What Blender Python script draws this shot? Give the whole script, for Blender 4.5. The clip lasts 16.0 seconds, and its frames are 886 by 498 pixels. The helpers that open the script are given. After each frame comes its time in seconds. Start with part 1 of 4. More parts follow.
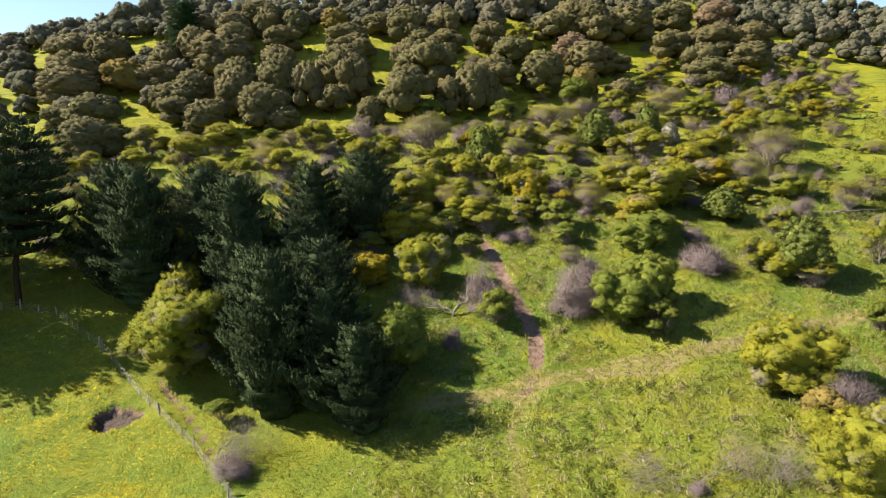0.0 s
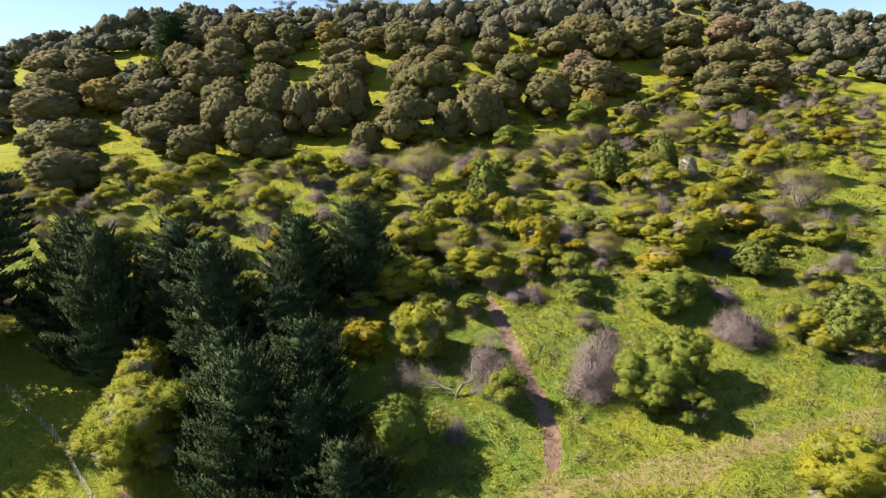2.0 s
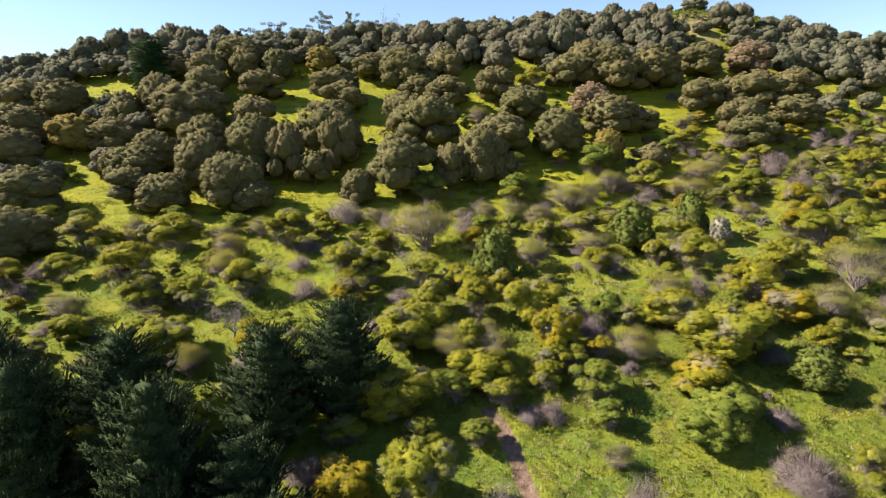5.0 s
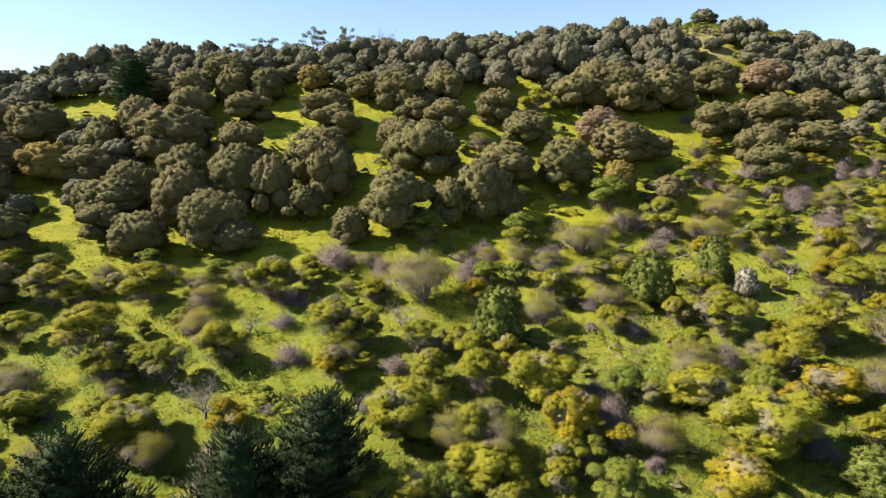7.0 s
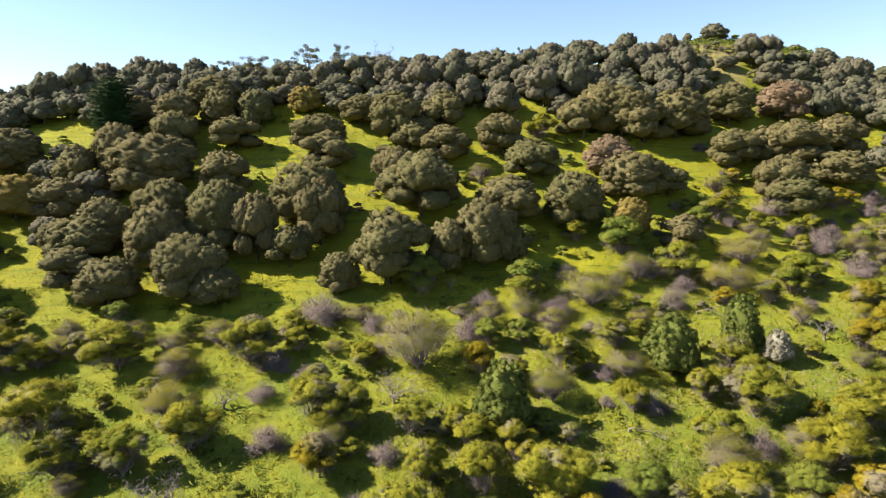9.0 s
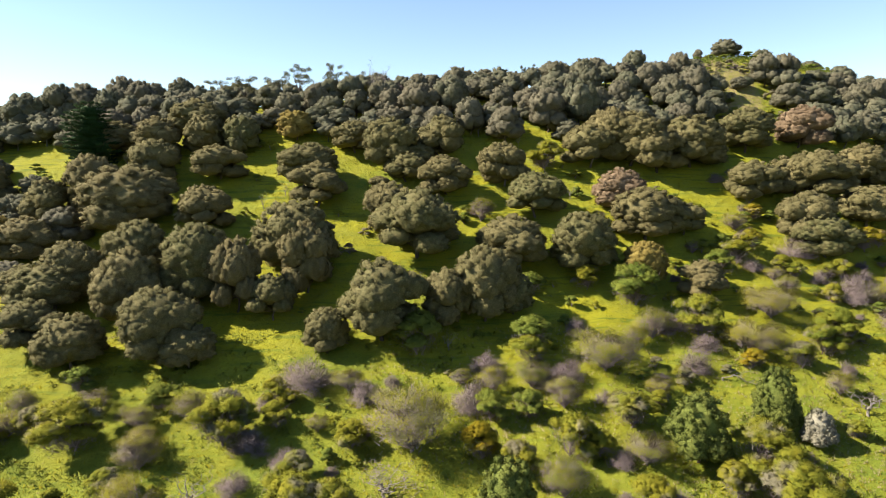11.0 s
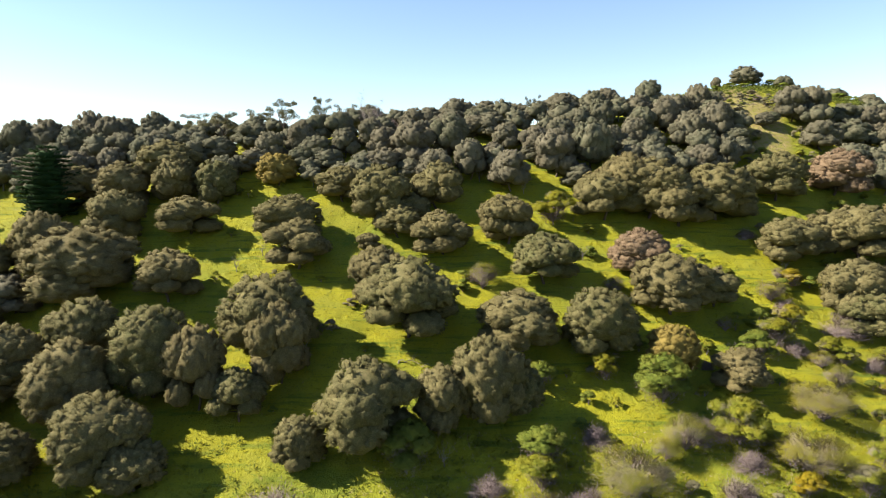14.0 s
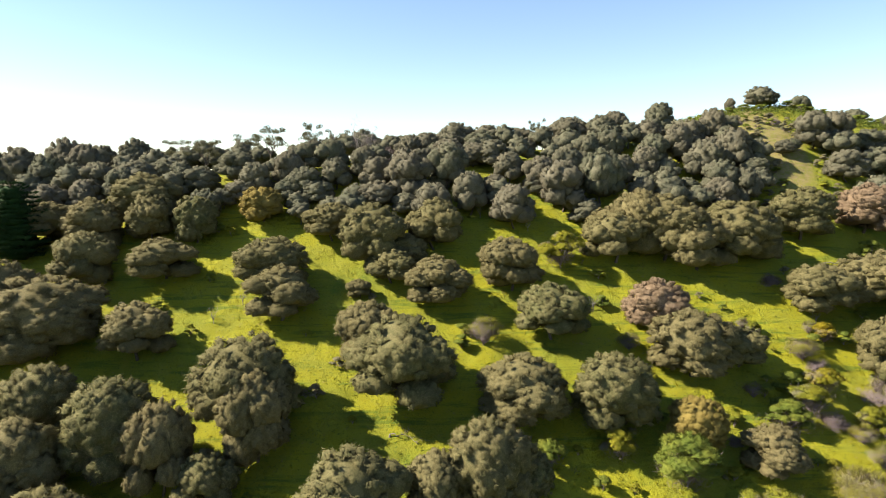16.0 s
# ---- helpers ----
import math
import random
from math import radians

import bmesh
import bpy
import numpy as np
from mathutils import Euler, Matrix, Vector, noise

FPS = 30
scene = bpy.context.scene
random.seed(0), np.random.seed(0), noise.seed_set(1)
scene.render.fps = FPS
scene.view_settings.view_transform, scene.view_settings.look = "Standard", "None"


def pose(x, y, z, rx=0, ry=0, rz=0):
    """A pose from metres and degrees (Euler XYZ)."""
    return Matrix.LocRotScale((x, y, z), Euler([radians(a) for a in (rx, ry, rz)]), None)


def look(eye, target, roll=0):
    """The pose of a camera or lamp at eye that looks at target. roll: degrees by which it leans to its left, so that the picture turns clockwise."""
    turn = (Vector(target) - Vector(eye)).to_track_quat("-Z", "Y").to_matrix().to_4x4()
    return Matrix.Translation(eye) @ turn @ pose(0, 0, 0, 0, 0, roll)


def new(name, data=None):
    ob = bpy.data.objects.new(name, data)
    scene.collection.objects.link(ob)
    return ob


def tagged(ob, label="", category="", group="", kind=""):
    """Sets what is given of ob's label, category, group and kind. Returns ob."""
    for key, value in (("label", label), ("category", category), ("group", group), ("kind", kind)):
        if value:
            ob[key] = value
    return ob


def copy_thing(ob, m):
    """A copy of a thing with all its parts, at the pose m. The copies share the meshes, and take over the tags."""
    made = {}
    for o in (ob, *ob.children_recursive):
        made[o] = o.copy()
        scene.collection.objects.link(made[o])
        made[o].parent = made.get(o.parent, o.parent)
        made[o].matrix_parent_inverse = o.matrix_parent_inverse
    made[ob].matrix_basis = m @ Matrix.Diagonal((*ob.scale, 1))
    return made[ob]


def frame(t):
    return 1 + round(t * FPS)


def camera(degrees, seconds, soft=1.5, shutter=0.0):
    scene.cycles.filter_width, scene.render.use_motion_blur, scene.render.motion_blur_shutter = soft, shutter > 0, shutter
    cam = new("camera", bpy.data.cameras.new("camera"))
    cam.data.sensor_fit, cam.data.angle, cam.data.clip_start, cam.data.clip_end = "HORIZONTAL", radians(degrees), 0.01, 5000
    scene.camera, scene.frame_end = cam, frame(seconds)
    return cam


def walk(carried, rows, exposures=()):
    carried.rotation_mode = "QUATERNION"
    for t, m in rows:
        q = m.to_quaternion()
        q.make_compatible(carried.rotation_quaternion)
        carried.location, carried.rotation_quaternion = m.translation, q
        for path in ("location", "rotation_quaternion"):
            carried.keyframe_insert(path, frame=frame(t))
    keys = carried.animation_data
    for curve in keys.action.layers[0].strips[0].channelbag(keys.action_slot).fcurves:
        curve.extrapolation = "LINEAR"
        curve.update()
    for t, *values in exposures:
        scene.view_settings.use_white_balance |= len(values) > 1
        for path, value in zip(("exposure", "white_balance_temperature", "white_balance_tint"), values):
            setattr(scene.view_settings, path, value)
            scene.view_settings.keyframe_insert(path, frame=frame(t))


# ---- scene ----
cam = camera(72.0, 16.0, soft=0.75)
PATH = [  # seconds, eye, yaw, pitch, roll
    (0.0, 0.00, 0.00, 39.00, -0.10, -8.28, -0.96),
    (0.5, -0.06, 2.40, 40.58, -0.07, -8.31, -0.94),
    (1.0, -0.10, 4.81, 42.17, 0.04, -8.31, -0.92),
    (1.5, -0.14, 7.23, 43.76, -0.07, -8.30, -0.90),
    (2.0, -0.16, 9.67, 45.35, -0.20, -8.24, -0.88),
    (2.5, -0.17, 12.12, 46.95, -0.13, -8.27, -0.85),
    (3.0, -0.17, 14.58, 48.56, -0.11, -8.20, -0.83),
    (3.5, -0.16, 17.06, 50.17, -0.17, -8.22, -0.82),
    (4.0, -0.14, 19.55, 51.78, -0.23, -8.18, -0.80),
    (6.5, 0.11, 32.17, 59.90, -0.31, -8.05, -0.71),
    (7.0, 0.19, 34.73, 61.53, -0.33, -8.02, -0.69),
    (7.5, 0.28, 37.30, 63.17, -0.34, -7.98, -0.68),
    (8.0, 0.38, 39.88, 64.81, -0.35, -7.95, -0.66),
    (8.5, 0.48, 42.47, 66.45, -0.35, -7.91, -0.65),
    (9.0, 0.59, 45.06, 68.09, -0.36, -7.87, -0.63),
    (11.5, 1.25, 58.19, 76.34, -0.36, -7.66, -0.57),
    (12.0, 1.40, 60.84, 77.99, -0.35, -7.61, -0.56),
    (12.5, 1.56, 63.49, 79.65, -0.35, -7.56, -0.55),
    (13.0, 1.72, 66.16, 81.30, -0.34, -7.51, -0.54),
    (13.5, 1.89, 68.83, 82.96, -0.33, -7.45, -0.53),
    (14.0, 2.07, 71.51, 84.62, -0.32, -7.40, -0.52),
    (14.5, 2.24, 74.19, 86.27, -0.30, -7.34, -0.51),
    (15.0, 2.42, 76.88, 87.93, -0.29, -7.28, -0.50),
    (15.5, 2.61, 79.58, 89.59, -0.27, -7.22, -0.50),
    (16.0, 2.80, 82.28, 91.24, -0.25, -7.16, -0.49),
]


def drone(x, y, z, yaw, pitch, roll):
    a, b = radians(yaw), radians(pitch)
    ahead = Vector((-math.sin(a) * math.cos(b), math.cos(a) * math.cos(b), math.sin(b)))
    return look((x, y, z), Vector((x, y, z)) + ahead * 10, roll)


walk(cam, [(t, drone(*p)) for t, *p in PATH], [(0.0, 1.58), (16.0, 1.58)])

# ---- light ----
SUN = Vector((-0.76, 0.02, 0.650)).normalized()  # towards the sun: from the left
world = bpy.data.worlds.new("sky")
scene.world = world
world.use_nodes = True
wn = world.node_tree.nodes
sky = wn.new("ShaderNodeTexSky")
sky.sky_type, sky.sun_disc = "NISHITA", False
sky.sun_elevation, sky.sun_rotation = math.asin(SUN.z), math.atan2(SUN.x, SUN.y)
sky.air_density, sky.dust_density, sky.ozone_density, sky.altitude = 0.95, 0.05, 0.8, 100
wn["Background"].inputs["Strength"].default_value = 0.073
world.node_tree.links.new(sky.outputs["Color"], wn["Background"].inputs["Color"])
lamp = bpy.data.lights.new("sun", "SUN")
lamp.energy, lamp.angle, lamp.color = 5.3, radians(0.53), (1.0, 0.91, 0.73)
sun = new("sun", lamp)
sun.matrix_world = look(SUN * 400 + Vector((0, 130, 40)), (0, 130, 40))


# ---- materials ----
class Nodes:
    """Short hand for building a node material."""

    def __init__(self, name):
        self.mat = bpy.data.materials.new(name)
        self.mat.use_nodes = True
        self.t = self.mat.node_tree
        self.bsdf = self.t.nodes["Principled BSDF"]
        self.out = self.t.nodes["Material Output"]

    def n(self, kind, **inputs):
        node = self.t.nodes.new(kind)
        for k, v in inputs.items():
            key = k.replace("_", " ")
            if hasattr(v, "is_output"):
                self.t.links.new(v, node.inputs[key])
            else:
                node.inputs[key].default_value = v
        return node

    def link(self, a, b):
        self.t.links.new(a, b)

    def noise(self, scale, detail=4.0, vector=None, rough=0.55):
        node = self.n("ShaderNodeTexNoise", Scale=scale, Detail=detail, Roughness=rough)
        self.link(vector if vector else self.pos(), node.inputs["Vector"])
        return node.outputs["Fac"]

    def pos(self):
        if not hasattr(self, "geo"):
            self.geo = self.t.nodes.new("ShaderNodeNewGeometry")
        return self.geo.outputs["Position"]

    def island(self):
        self.pos()
        return self.geo.outputs["Random Per Island"]

    def own(self):
        if not hasattr(self, "info"):
            self.info = self.t.nodes.new("ShaderNodeObjectInfo")
        return self.info.outputs["Random"]

    def step(self, value, lo, hi):
        node = self.n("ShaderNodeMapRange")
        self.link(value, node.inputs["Value"])
        node.inputs["From Min"].default_value, node.inputs["From Max"].default_value = lo, hi
        return node.outputs["Result"]

    def math(self, op, a, b):
        node = self.t.nodes.new("ShaderNodeMath")
        node.operation = op
        for i, v in enumerate((a, b)):
            if hasattr(v, "is_output"):
                self.link(v, node.inputs[i])
            else:
                node.inputs[i].default_value = v
        return node.outputs[0]

    def mix(self, fac, a, b, blend="MIX"):
        node = self.t.nodes.new("ShaderNodeMix")
        node.data_type, node.blend_type = "RGBA", blend
        for sock, v in ((node.inputs[0], fac), (node.inputs[6], a), (node.inputs[7], b)):
            if hasattr(v, "is_output"):
                self.link(v, sock)
            else:
                sock.default_value = v if isinstance(v, float) else (*v, 1.0)
        return node.outputs[2]

    def bump(self, height, strength, distance):
        node = self.n("ShaderNodeBump", Strength=strength, Distance=distance)
        self.link(height, node.inputs["Height"])
        self.link(node.outputs["Normal"], self.bsdf.inputs["Normal"])

    def done(self, colour, rough=0.7, spec=0.3, thin=0.0):
        self.link(colour, self.bsdf.inputs["Base Color"])
        self.bsdf.inputs["Roughness"].default_value = rough
        self.bsdf.inputs["Specular IOR Level"].default_value = spec
        if thin:
            tr = self.t.nodes.new("ShaderNodeBsdfTranslucent")
            self.link(colour, tr.inputs["Color"])
            both = self.t.nodes.new("ShaderNodeMixShader")
            both.inputs[0].default_value = thin
            self.link(self.bsdf.outputs[0], both.inputs[1])
            self.link(tr.outputs[0], both.inputs[2])
            self.link(both.outputs[0], self.out.inputs["Surface"])
        return self.mat


def foliage(name, a, b, tip, tips=0.3, thin=0.12, dark=0.5, patch=0.5, leaf=7.0, grey=None, crisp=0.4):
    """Leaves: two greens that differ from plant to plant and in patches, a share of sprays in a third colour, and a
    fine noise, darker where its bump sinks and in the third colour where it rises."""
    m = Nodes(name)
    col = m.mix(m.own(), a, b)
    col = m.mix(m.step(m.noise(patch, 3.0), 0.42, 0.66), col, m.mix(0.5, col, tip))
    col = m.mix(m.math("MULTIPLY", m.step(m.noise(leaf * 1.5, 3.0, rough=0.7), 0.62 - 0.35 * tips, 0.72 - 0.35 * tips), 0.8), col, tip)
    if grey:  # dry, leafless parts of the crown
        col = m.mix(m.math("MULTIPLY", m.step(m.noise(0.30, 3.0), 0.54, 0.66), 0.8), col, grey)
    col = m.mix(m.math("MULTIPLY", m.island(), 0.25), col, tuple(dark * c for c in a))
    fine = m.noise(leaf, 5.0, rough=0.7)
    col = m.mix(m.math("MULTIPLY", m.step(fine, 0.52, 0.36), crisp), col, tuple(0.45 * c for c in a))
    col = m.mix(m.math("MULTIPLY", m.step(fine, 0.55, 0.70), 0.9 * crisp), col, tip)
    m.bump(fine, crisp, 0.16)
    return m.done(col, 0.75, 0.06, thin)


def bark(name, a, b):
    m = Nodes(name)
    col = m.mix(m.step(m.noise(6.0, 6.0), 0.35, 0.7), a, b)
    col = m.mix(m.math("MULTIPLY", m.own(), 0.4), col, tuple(0.5 * c for c in a))
    m.bump(m.noise(22.0, 4.0), 0.6, 0.03)
    return m.done(col, 0.9, 0.15)


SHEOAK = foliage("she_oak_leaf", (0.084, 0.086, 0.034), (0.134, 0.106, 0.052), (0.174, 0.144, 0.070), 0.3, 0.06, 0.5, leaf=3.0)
# crest she-oaks: distance haze put into the leaf colour as extra blue
SHEOAK_HAZED = foliage("hazed_she_oak", (0.080, 0.087, 0.054), (0.116, 0.101, 0.072), (0.150, 0.131, 0.090), 0.3, 0.06, 0.5, leaf=3.0)
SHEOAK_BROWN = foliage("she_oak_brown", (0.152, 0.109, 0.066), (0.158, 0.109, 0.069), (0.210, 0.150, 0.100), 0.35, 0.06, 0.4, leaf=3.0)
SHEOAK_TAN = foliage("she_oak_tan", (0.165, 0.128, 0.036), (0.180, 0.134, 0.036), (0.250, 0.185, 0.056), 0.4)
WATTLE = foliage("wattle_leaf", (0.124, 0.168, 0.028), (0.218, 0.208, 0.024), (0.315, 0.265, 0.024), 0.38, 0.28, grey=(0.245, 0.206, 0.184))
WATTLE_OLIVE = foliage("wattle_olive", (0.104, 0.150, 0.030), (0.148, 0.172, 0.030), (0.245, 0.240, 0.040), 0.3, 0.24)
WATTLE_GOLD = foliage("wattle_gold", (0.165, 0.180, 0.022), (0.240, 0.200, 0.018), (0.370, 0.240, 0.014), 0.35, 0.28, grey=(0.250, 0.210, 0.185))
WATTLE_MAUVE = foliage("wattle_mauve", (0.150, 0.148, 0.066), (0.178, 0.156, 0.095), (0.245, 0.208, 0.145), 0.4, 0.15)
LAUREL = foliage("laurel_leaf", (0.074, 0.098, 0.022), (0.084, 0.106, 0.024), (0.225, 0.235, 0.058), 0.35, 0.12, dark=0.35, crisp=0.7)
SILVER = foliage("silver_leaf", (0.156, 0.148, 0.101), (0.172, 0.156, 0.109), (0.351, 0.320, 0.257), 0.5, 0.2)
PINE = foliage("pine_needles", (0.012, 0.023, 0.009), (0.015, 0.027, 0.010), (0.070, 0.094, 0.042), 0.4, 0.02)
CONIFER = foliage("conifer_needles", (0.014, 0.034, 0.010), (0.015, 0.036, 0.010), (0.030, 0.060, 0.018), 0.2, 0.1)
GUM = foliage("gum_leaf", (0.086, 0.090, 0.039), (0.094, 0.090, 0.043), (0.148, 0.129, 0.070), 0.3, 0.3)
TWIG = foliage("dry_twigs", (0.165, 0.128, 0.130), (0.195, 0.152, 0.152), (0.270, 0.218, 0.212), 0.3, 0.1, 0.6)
BARK = bark("grey_bark", (0.070, 0.055, 0.043), (0.140, 0.113, 0.090))
BARK_DARK = bark("dark_bark", (0.027, 0.020, 0.016), (0.058, 0.044, 0.033))
BARK_MAUVE = bark("mauve_bark", (0.150, 0.115, 0.108), (0.290, 0.235, 0.220))
DEADWOOD = bark("dead_wood", (0.175, 0.150, 0.130), (0.290, 0.258, 0.230))
POST = bark("fence_timber", (0.196, 0.170, 0.145), (0.323, 0.289, 0.255))

m = Nodes("wire")
WIRE = m.done(m.mix(m.noise(3.0), (0.357, 0.348, 0.332), (0.212, 0.187, 0.162)), 0.5, 0.5)
m.bsdf.inputs["Metallic"].default_value = 0.7


def grass_colour(m, upper=None):
    """Lush grass with yellower, straw and deep-green patches, drawn out along the slope where stock have trodden it."""
    big, mid, fine = m.noise(0.035, 4.0), m.noise(0.25, 5.0), m.noise(2.2, 5.0, rough=0.7)
    col = m.mix(m.step(big, 0.40, 0.62), (0.100, 0.150, 0.020), (0.165, 0.182, 0.020))
    if upper:
        col = m.mix(m.math("MULTIPLY", upper, m.step(m.noise(0.06, 4.0), 0.26, 0.52)), col, (0.232, 0.222, 0.012))
        map_ = m.t.nodes.new("ShaderNodeMapping")
        m.link(m.pos(), map_.inputs["Vector"])
        map_.inputs["Scale"].default_value = (0.10, 1.0, 1.0)
        col = m.mix(m.math("MULTIPLY", upper, m.step(m.noise(0.8, 4.0, map_.outputs["Vector"]), 0.52, 0.64)), col, (0.110, 0.140, 0.014))
    col = m.mix(m.step(mid, 0.46, 0.66), col, (0.205, 0.205, 0.020))
    col = m.mix(m.step(fine, 0.55, 0.75), col, (0.050, 0.088, 0.012))
    return m.mix(m.step(m.noise(0.9, 6.0, rough=0.7), 0.60, 0.74), col, (0.200, 0.168, 0.060))


m = Nodes("hill_grass")
worn = m.t.nodes.new("ShaderNodeVertexColor")
worn.layer_name = "worn"
parts = m.t.nodes.new("ShaderNodeSeparateColor")
m.link(worn.outputs["Color"], parts.inputs["Color"])
soil = m.mix(m.step(m.noise(1.6, 6.0), 0.35, 0.7), (0.130, 0.082, 0.060), (0.235, 0.155, 0.118))
soil = m.mix(m.step(parts.outputs["Red"], 1.2, 1.8), soil, m.mix(m.step(m.noise(2.5, 6.0), 0.35, 0.7), (0.070, 0.052, 0.045), (0.105, 0.080, 0.068)))
straw = m.mix(m.step(m.noise(1.1, 5.0), 0.35, 0.65), (0.234, 0.179, 0.086), (0.164, 0.164, 0.031))
grain = m.noise(3.0, 6.0, rough=0.75)
col = m.mix(m.step(m.math("ADD", parts.outputs["Green"], m.math("MULTIPLY", grain, 0.7)), 0.75, 1.0), grass_colour(m, parts.outputs["Blue"]), straw)
col = m.mix(m.step(m.math("ADD", parts.outputs["Red"], m.math("MULTIPLY", grain, 0.8)), 0.85, 1.05), col, soil)
m.bump(m.math("ADD", m.noise(4.0, 8.0, rough=0.7), m.noise(0.9, 3.0)), 1.0, 0.35)
GRASS = m.done(col, 0.85, 0.15)

m = Nodes("grass_blades")
col = m.mix(m.island(), grass_colour(m), (0.218, 0.226, 0.028))
BLADES = m.done(col, 0.7, 0.12, 0.5)
m = Nodes("meadow_blades")
high = m.mix(m.step(m.noise(0.06, 4.0), 0.26, 0.52), grass_colour(m), (0.245, 0.225, 0.010))
MEADOW = m.done(m.mix(m.math("MULTIPLY", m.island(), 0.6), high, (0.268, 0.225, 0.012)), 0.7, 0.15, 0.4)
m = Nodes("dry_grass")
STRAW = m.done(m.mix(m.island(), (0.400, 0.330, 0.215), (0.235, 0.200, 0.100)), 0.7, 0.2, 0.25)
m = Nodes("bracken")
col = m.mix(m.step(m.island(), 0.35, 0.65), (0.135, 0.178, 0.026), (0.225, 0.232, 0.045))
col = m.mix(m.step(m.noise(0.35, 4.0), 0.52, 0.66), col, m.mix(m.island(), (0.328, 0.242, 0.164), (0.234, 0.179, 0.109)))
BRACKEN = m.done(col, 0.65, 0.25, 0.3)
m = Nodes("yellow_petals")
PETAL = m.done(m.mix(m.island(), (0.546, 0.406, 0.008), (0.429, 0.374, 0.016)), 0.6, 0.2, 0.2)


# ---- the hill ----
PROFILE = ((-60, 8.9), (20, 10.8), (45, 13.2), (62, 16.3), (75, 21.7), (90, 28.2), (105, 34.0), (120, 38.7), (135, 43.3), (148, 48.1), (158, 52.7), (170, 59.5), (182, 66.5), (195, 74.2), (210, 83.3), (225, 92.9), (245, 106.4), (275, 126.0))
CREST = ((-200, 72), (-156, 80.5), (-120, 87.5), (-90, 89.4), (-70, 90.4), (-30, 94.5), (10, 95.5), (36, 97.3), (50, 99.2), (62, 101.5), (74, 105), (86, 109), (98, 111), (112, 110), (128, 104), (150, 96), (190, 84), (230, 74))


def ground(x, y):
    """Height of the hillside: a straight profile up the slope, a little tilt, rounded off at the crest."""
    x, y = np.asarray(x, float), np.asarray(y, float)
    ys, zs = np.array(PROFILE, float).T
    z = sum(np.interp(y + d, ys, zs) for d in (-6, -3, 0, 3, 6)) / 5
    u, v = (np.clip(y, -20, 240) - 130) / 100, np.clip(x, -150, 150) / 100
    z = z + 1.29 * v - 3.66 * u * v + 2.44 * u * u * v + 1.18 * v * v - 5.89 * u * v * v
    z = z + 3.6 * np.exp(-((x - 88) / 15) ** 2 - ((y - 230) / 20) ** 2)  # the open knoll
    cx, cz = np.array(CREST, float).T
    top = sum(np.interp(x + d, cx, cz) for d in (-12, 0, 12)) / 3
    top = top - 0.10 * np.maximum(y - 260, 0) - 0.25 * np.maximum(y - 300, 0)
    k = 3.0
    z = -k * np.logaddexp(-z / k, -np.maximum(top, -40) / k)
    # the plain round the foot of the hill
    far = np.maximum(np.hypot(x, y - 120) - 260, 0)
    z = z * np.exp(-(far / 260) ** 2)
    return z


PATH_LINE = ((5.0, 88.5), (6.2, 86.7), (7.4, 82.0), (8.6, 76.2), (9.9, 70.4), (10.5, 66.5), (9.9, 62.8))
TRACK_LINE = ((50, 66.5), (37, 64.2), (29.5, 63.0), (22.6, 61.2), (15.5, 60.2), (9.6, 59.0), (-2, 57.0))
TRAIL_LINE = ((9.9, 62.8), (8.0, 57.0), (5.8, 51.5), (6.0, 43.0), (7.0, 30.0))
BANK_LINE = ((-30.5, 63.0), (-28.5, 60.8), (-25.7, 57.7), (-22.5, 53.8), (-20.5, 50.5))
CONTOUR = ((-75, 131), (-56, 142), (-44, 147.5), (-30, 151.5), (-14, 153))
PIT = (-32.7, 57.5)


def off_line(x, y, line):
    """How far points lie from a line on the plan."""
    best = np.full(np.shape(x), 1e9)
    for (ax, ay), (bx, by) in zip(line, line[1:]):
        t = np.clip(((x - ax) * (bx - ax) + (y - ay) * (by - ay)) / ((bx - ax) ** 2 + (by - ay) ** 2), 0, 1)
        best = np.minimum(best, np.hypot(x - ax - t * (bx - ax), y - ay - t * (by - ay)))
    return best


def waves(x, y, size, seed):
    """Cheap smooth unevenness between -1 and 1."""
    rng = np.random.RandomState(seed)
    total = 0
    for _ in range(9):
        a, p, s = rng.uniform(0, 6.28), rng.uniform(0, 6.28), size * rng.uniform(0.6, 1.7)
        total = total + np.sin((x * math.cos(a) + y * math.sin(a)) * 6.28 / s + p)
    return total / 5


def pit_edge(x, y):
    a = np.arctan2(y - PIT[1], x - PIT[0])
    return np.hypot((x - PIT[0]) / 1.25, y - PIT[1]) / (1.75 + 0.22 * np.sin(3 * a + 1) + 0.14 * np.sin(7 * a) + 0.08 * np.sin(13 * a + 2))


def surface(x, y):
    """The ground with its unevenness, terraces, worn path and pit."""
    x, y = np.asarray(x, float), np.asarray(y, float)
    z = ground(x, y) + 0.28 * waves(x, y, 9.0, 1) + 0.10 * waves(x, y, 2.6, 2)
    z = z - 0.14 * np.exp(-(off_line(x, y, PATH_LINE) / 0.8) ** 2) - 0.45 * np.exp(-(off_line(x, y, BANK_LINE) / 0.5) ** 2)
    z = z - 0.25 * np.exp(-(off_line(x, y, CONTOUR) / 0.6) ** 2) + 0.12 * np.exp(-((off_line(x, y, CONTOUR) - 1.6) / 0.6) ** 2)
    return z - 1.0 / (1 + np.exp(np.minimum(pit_edge(x, y) - 1, 9) * 16))


def spread(lo, hi, step, end):
    mid = list(np.arange(lo, hi, step))
    d, low, high = step, [lo], [hi]
    while d < end:
        d *= 1.35
        low.append(low[-1] - d)
        high.append(high[-1] + d)
    return low[:0:-1] + mid + high


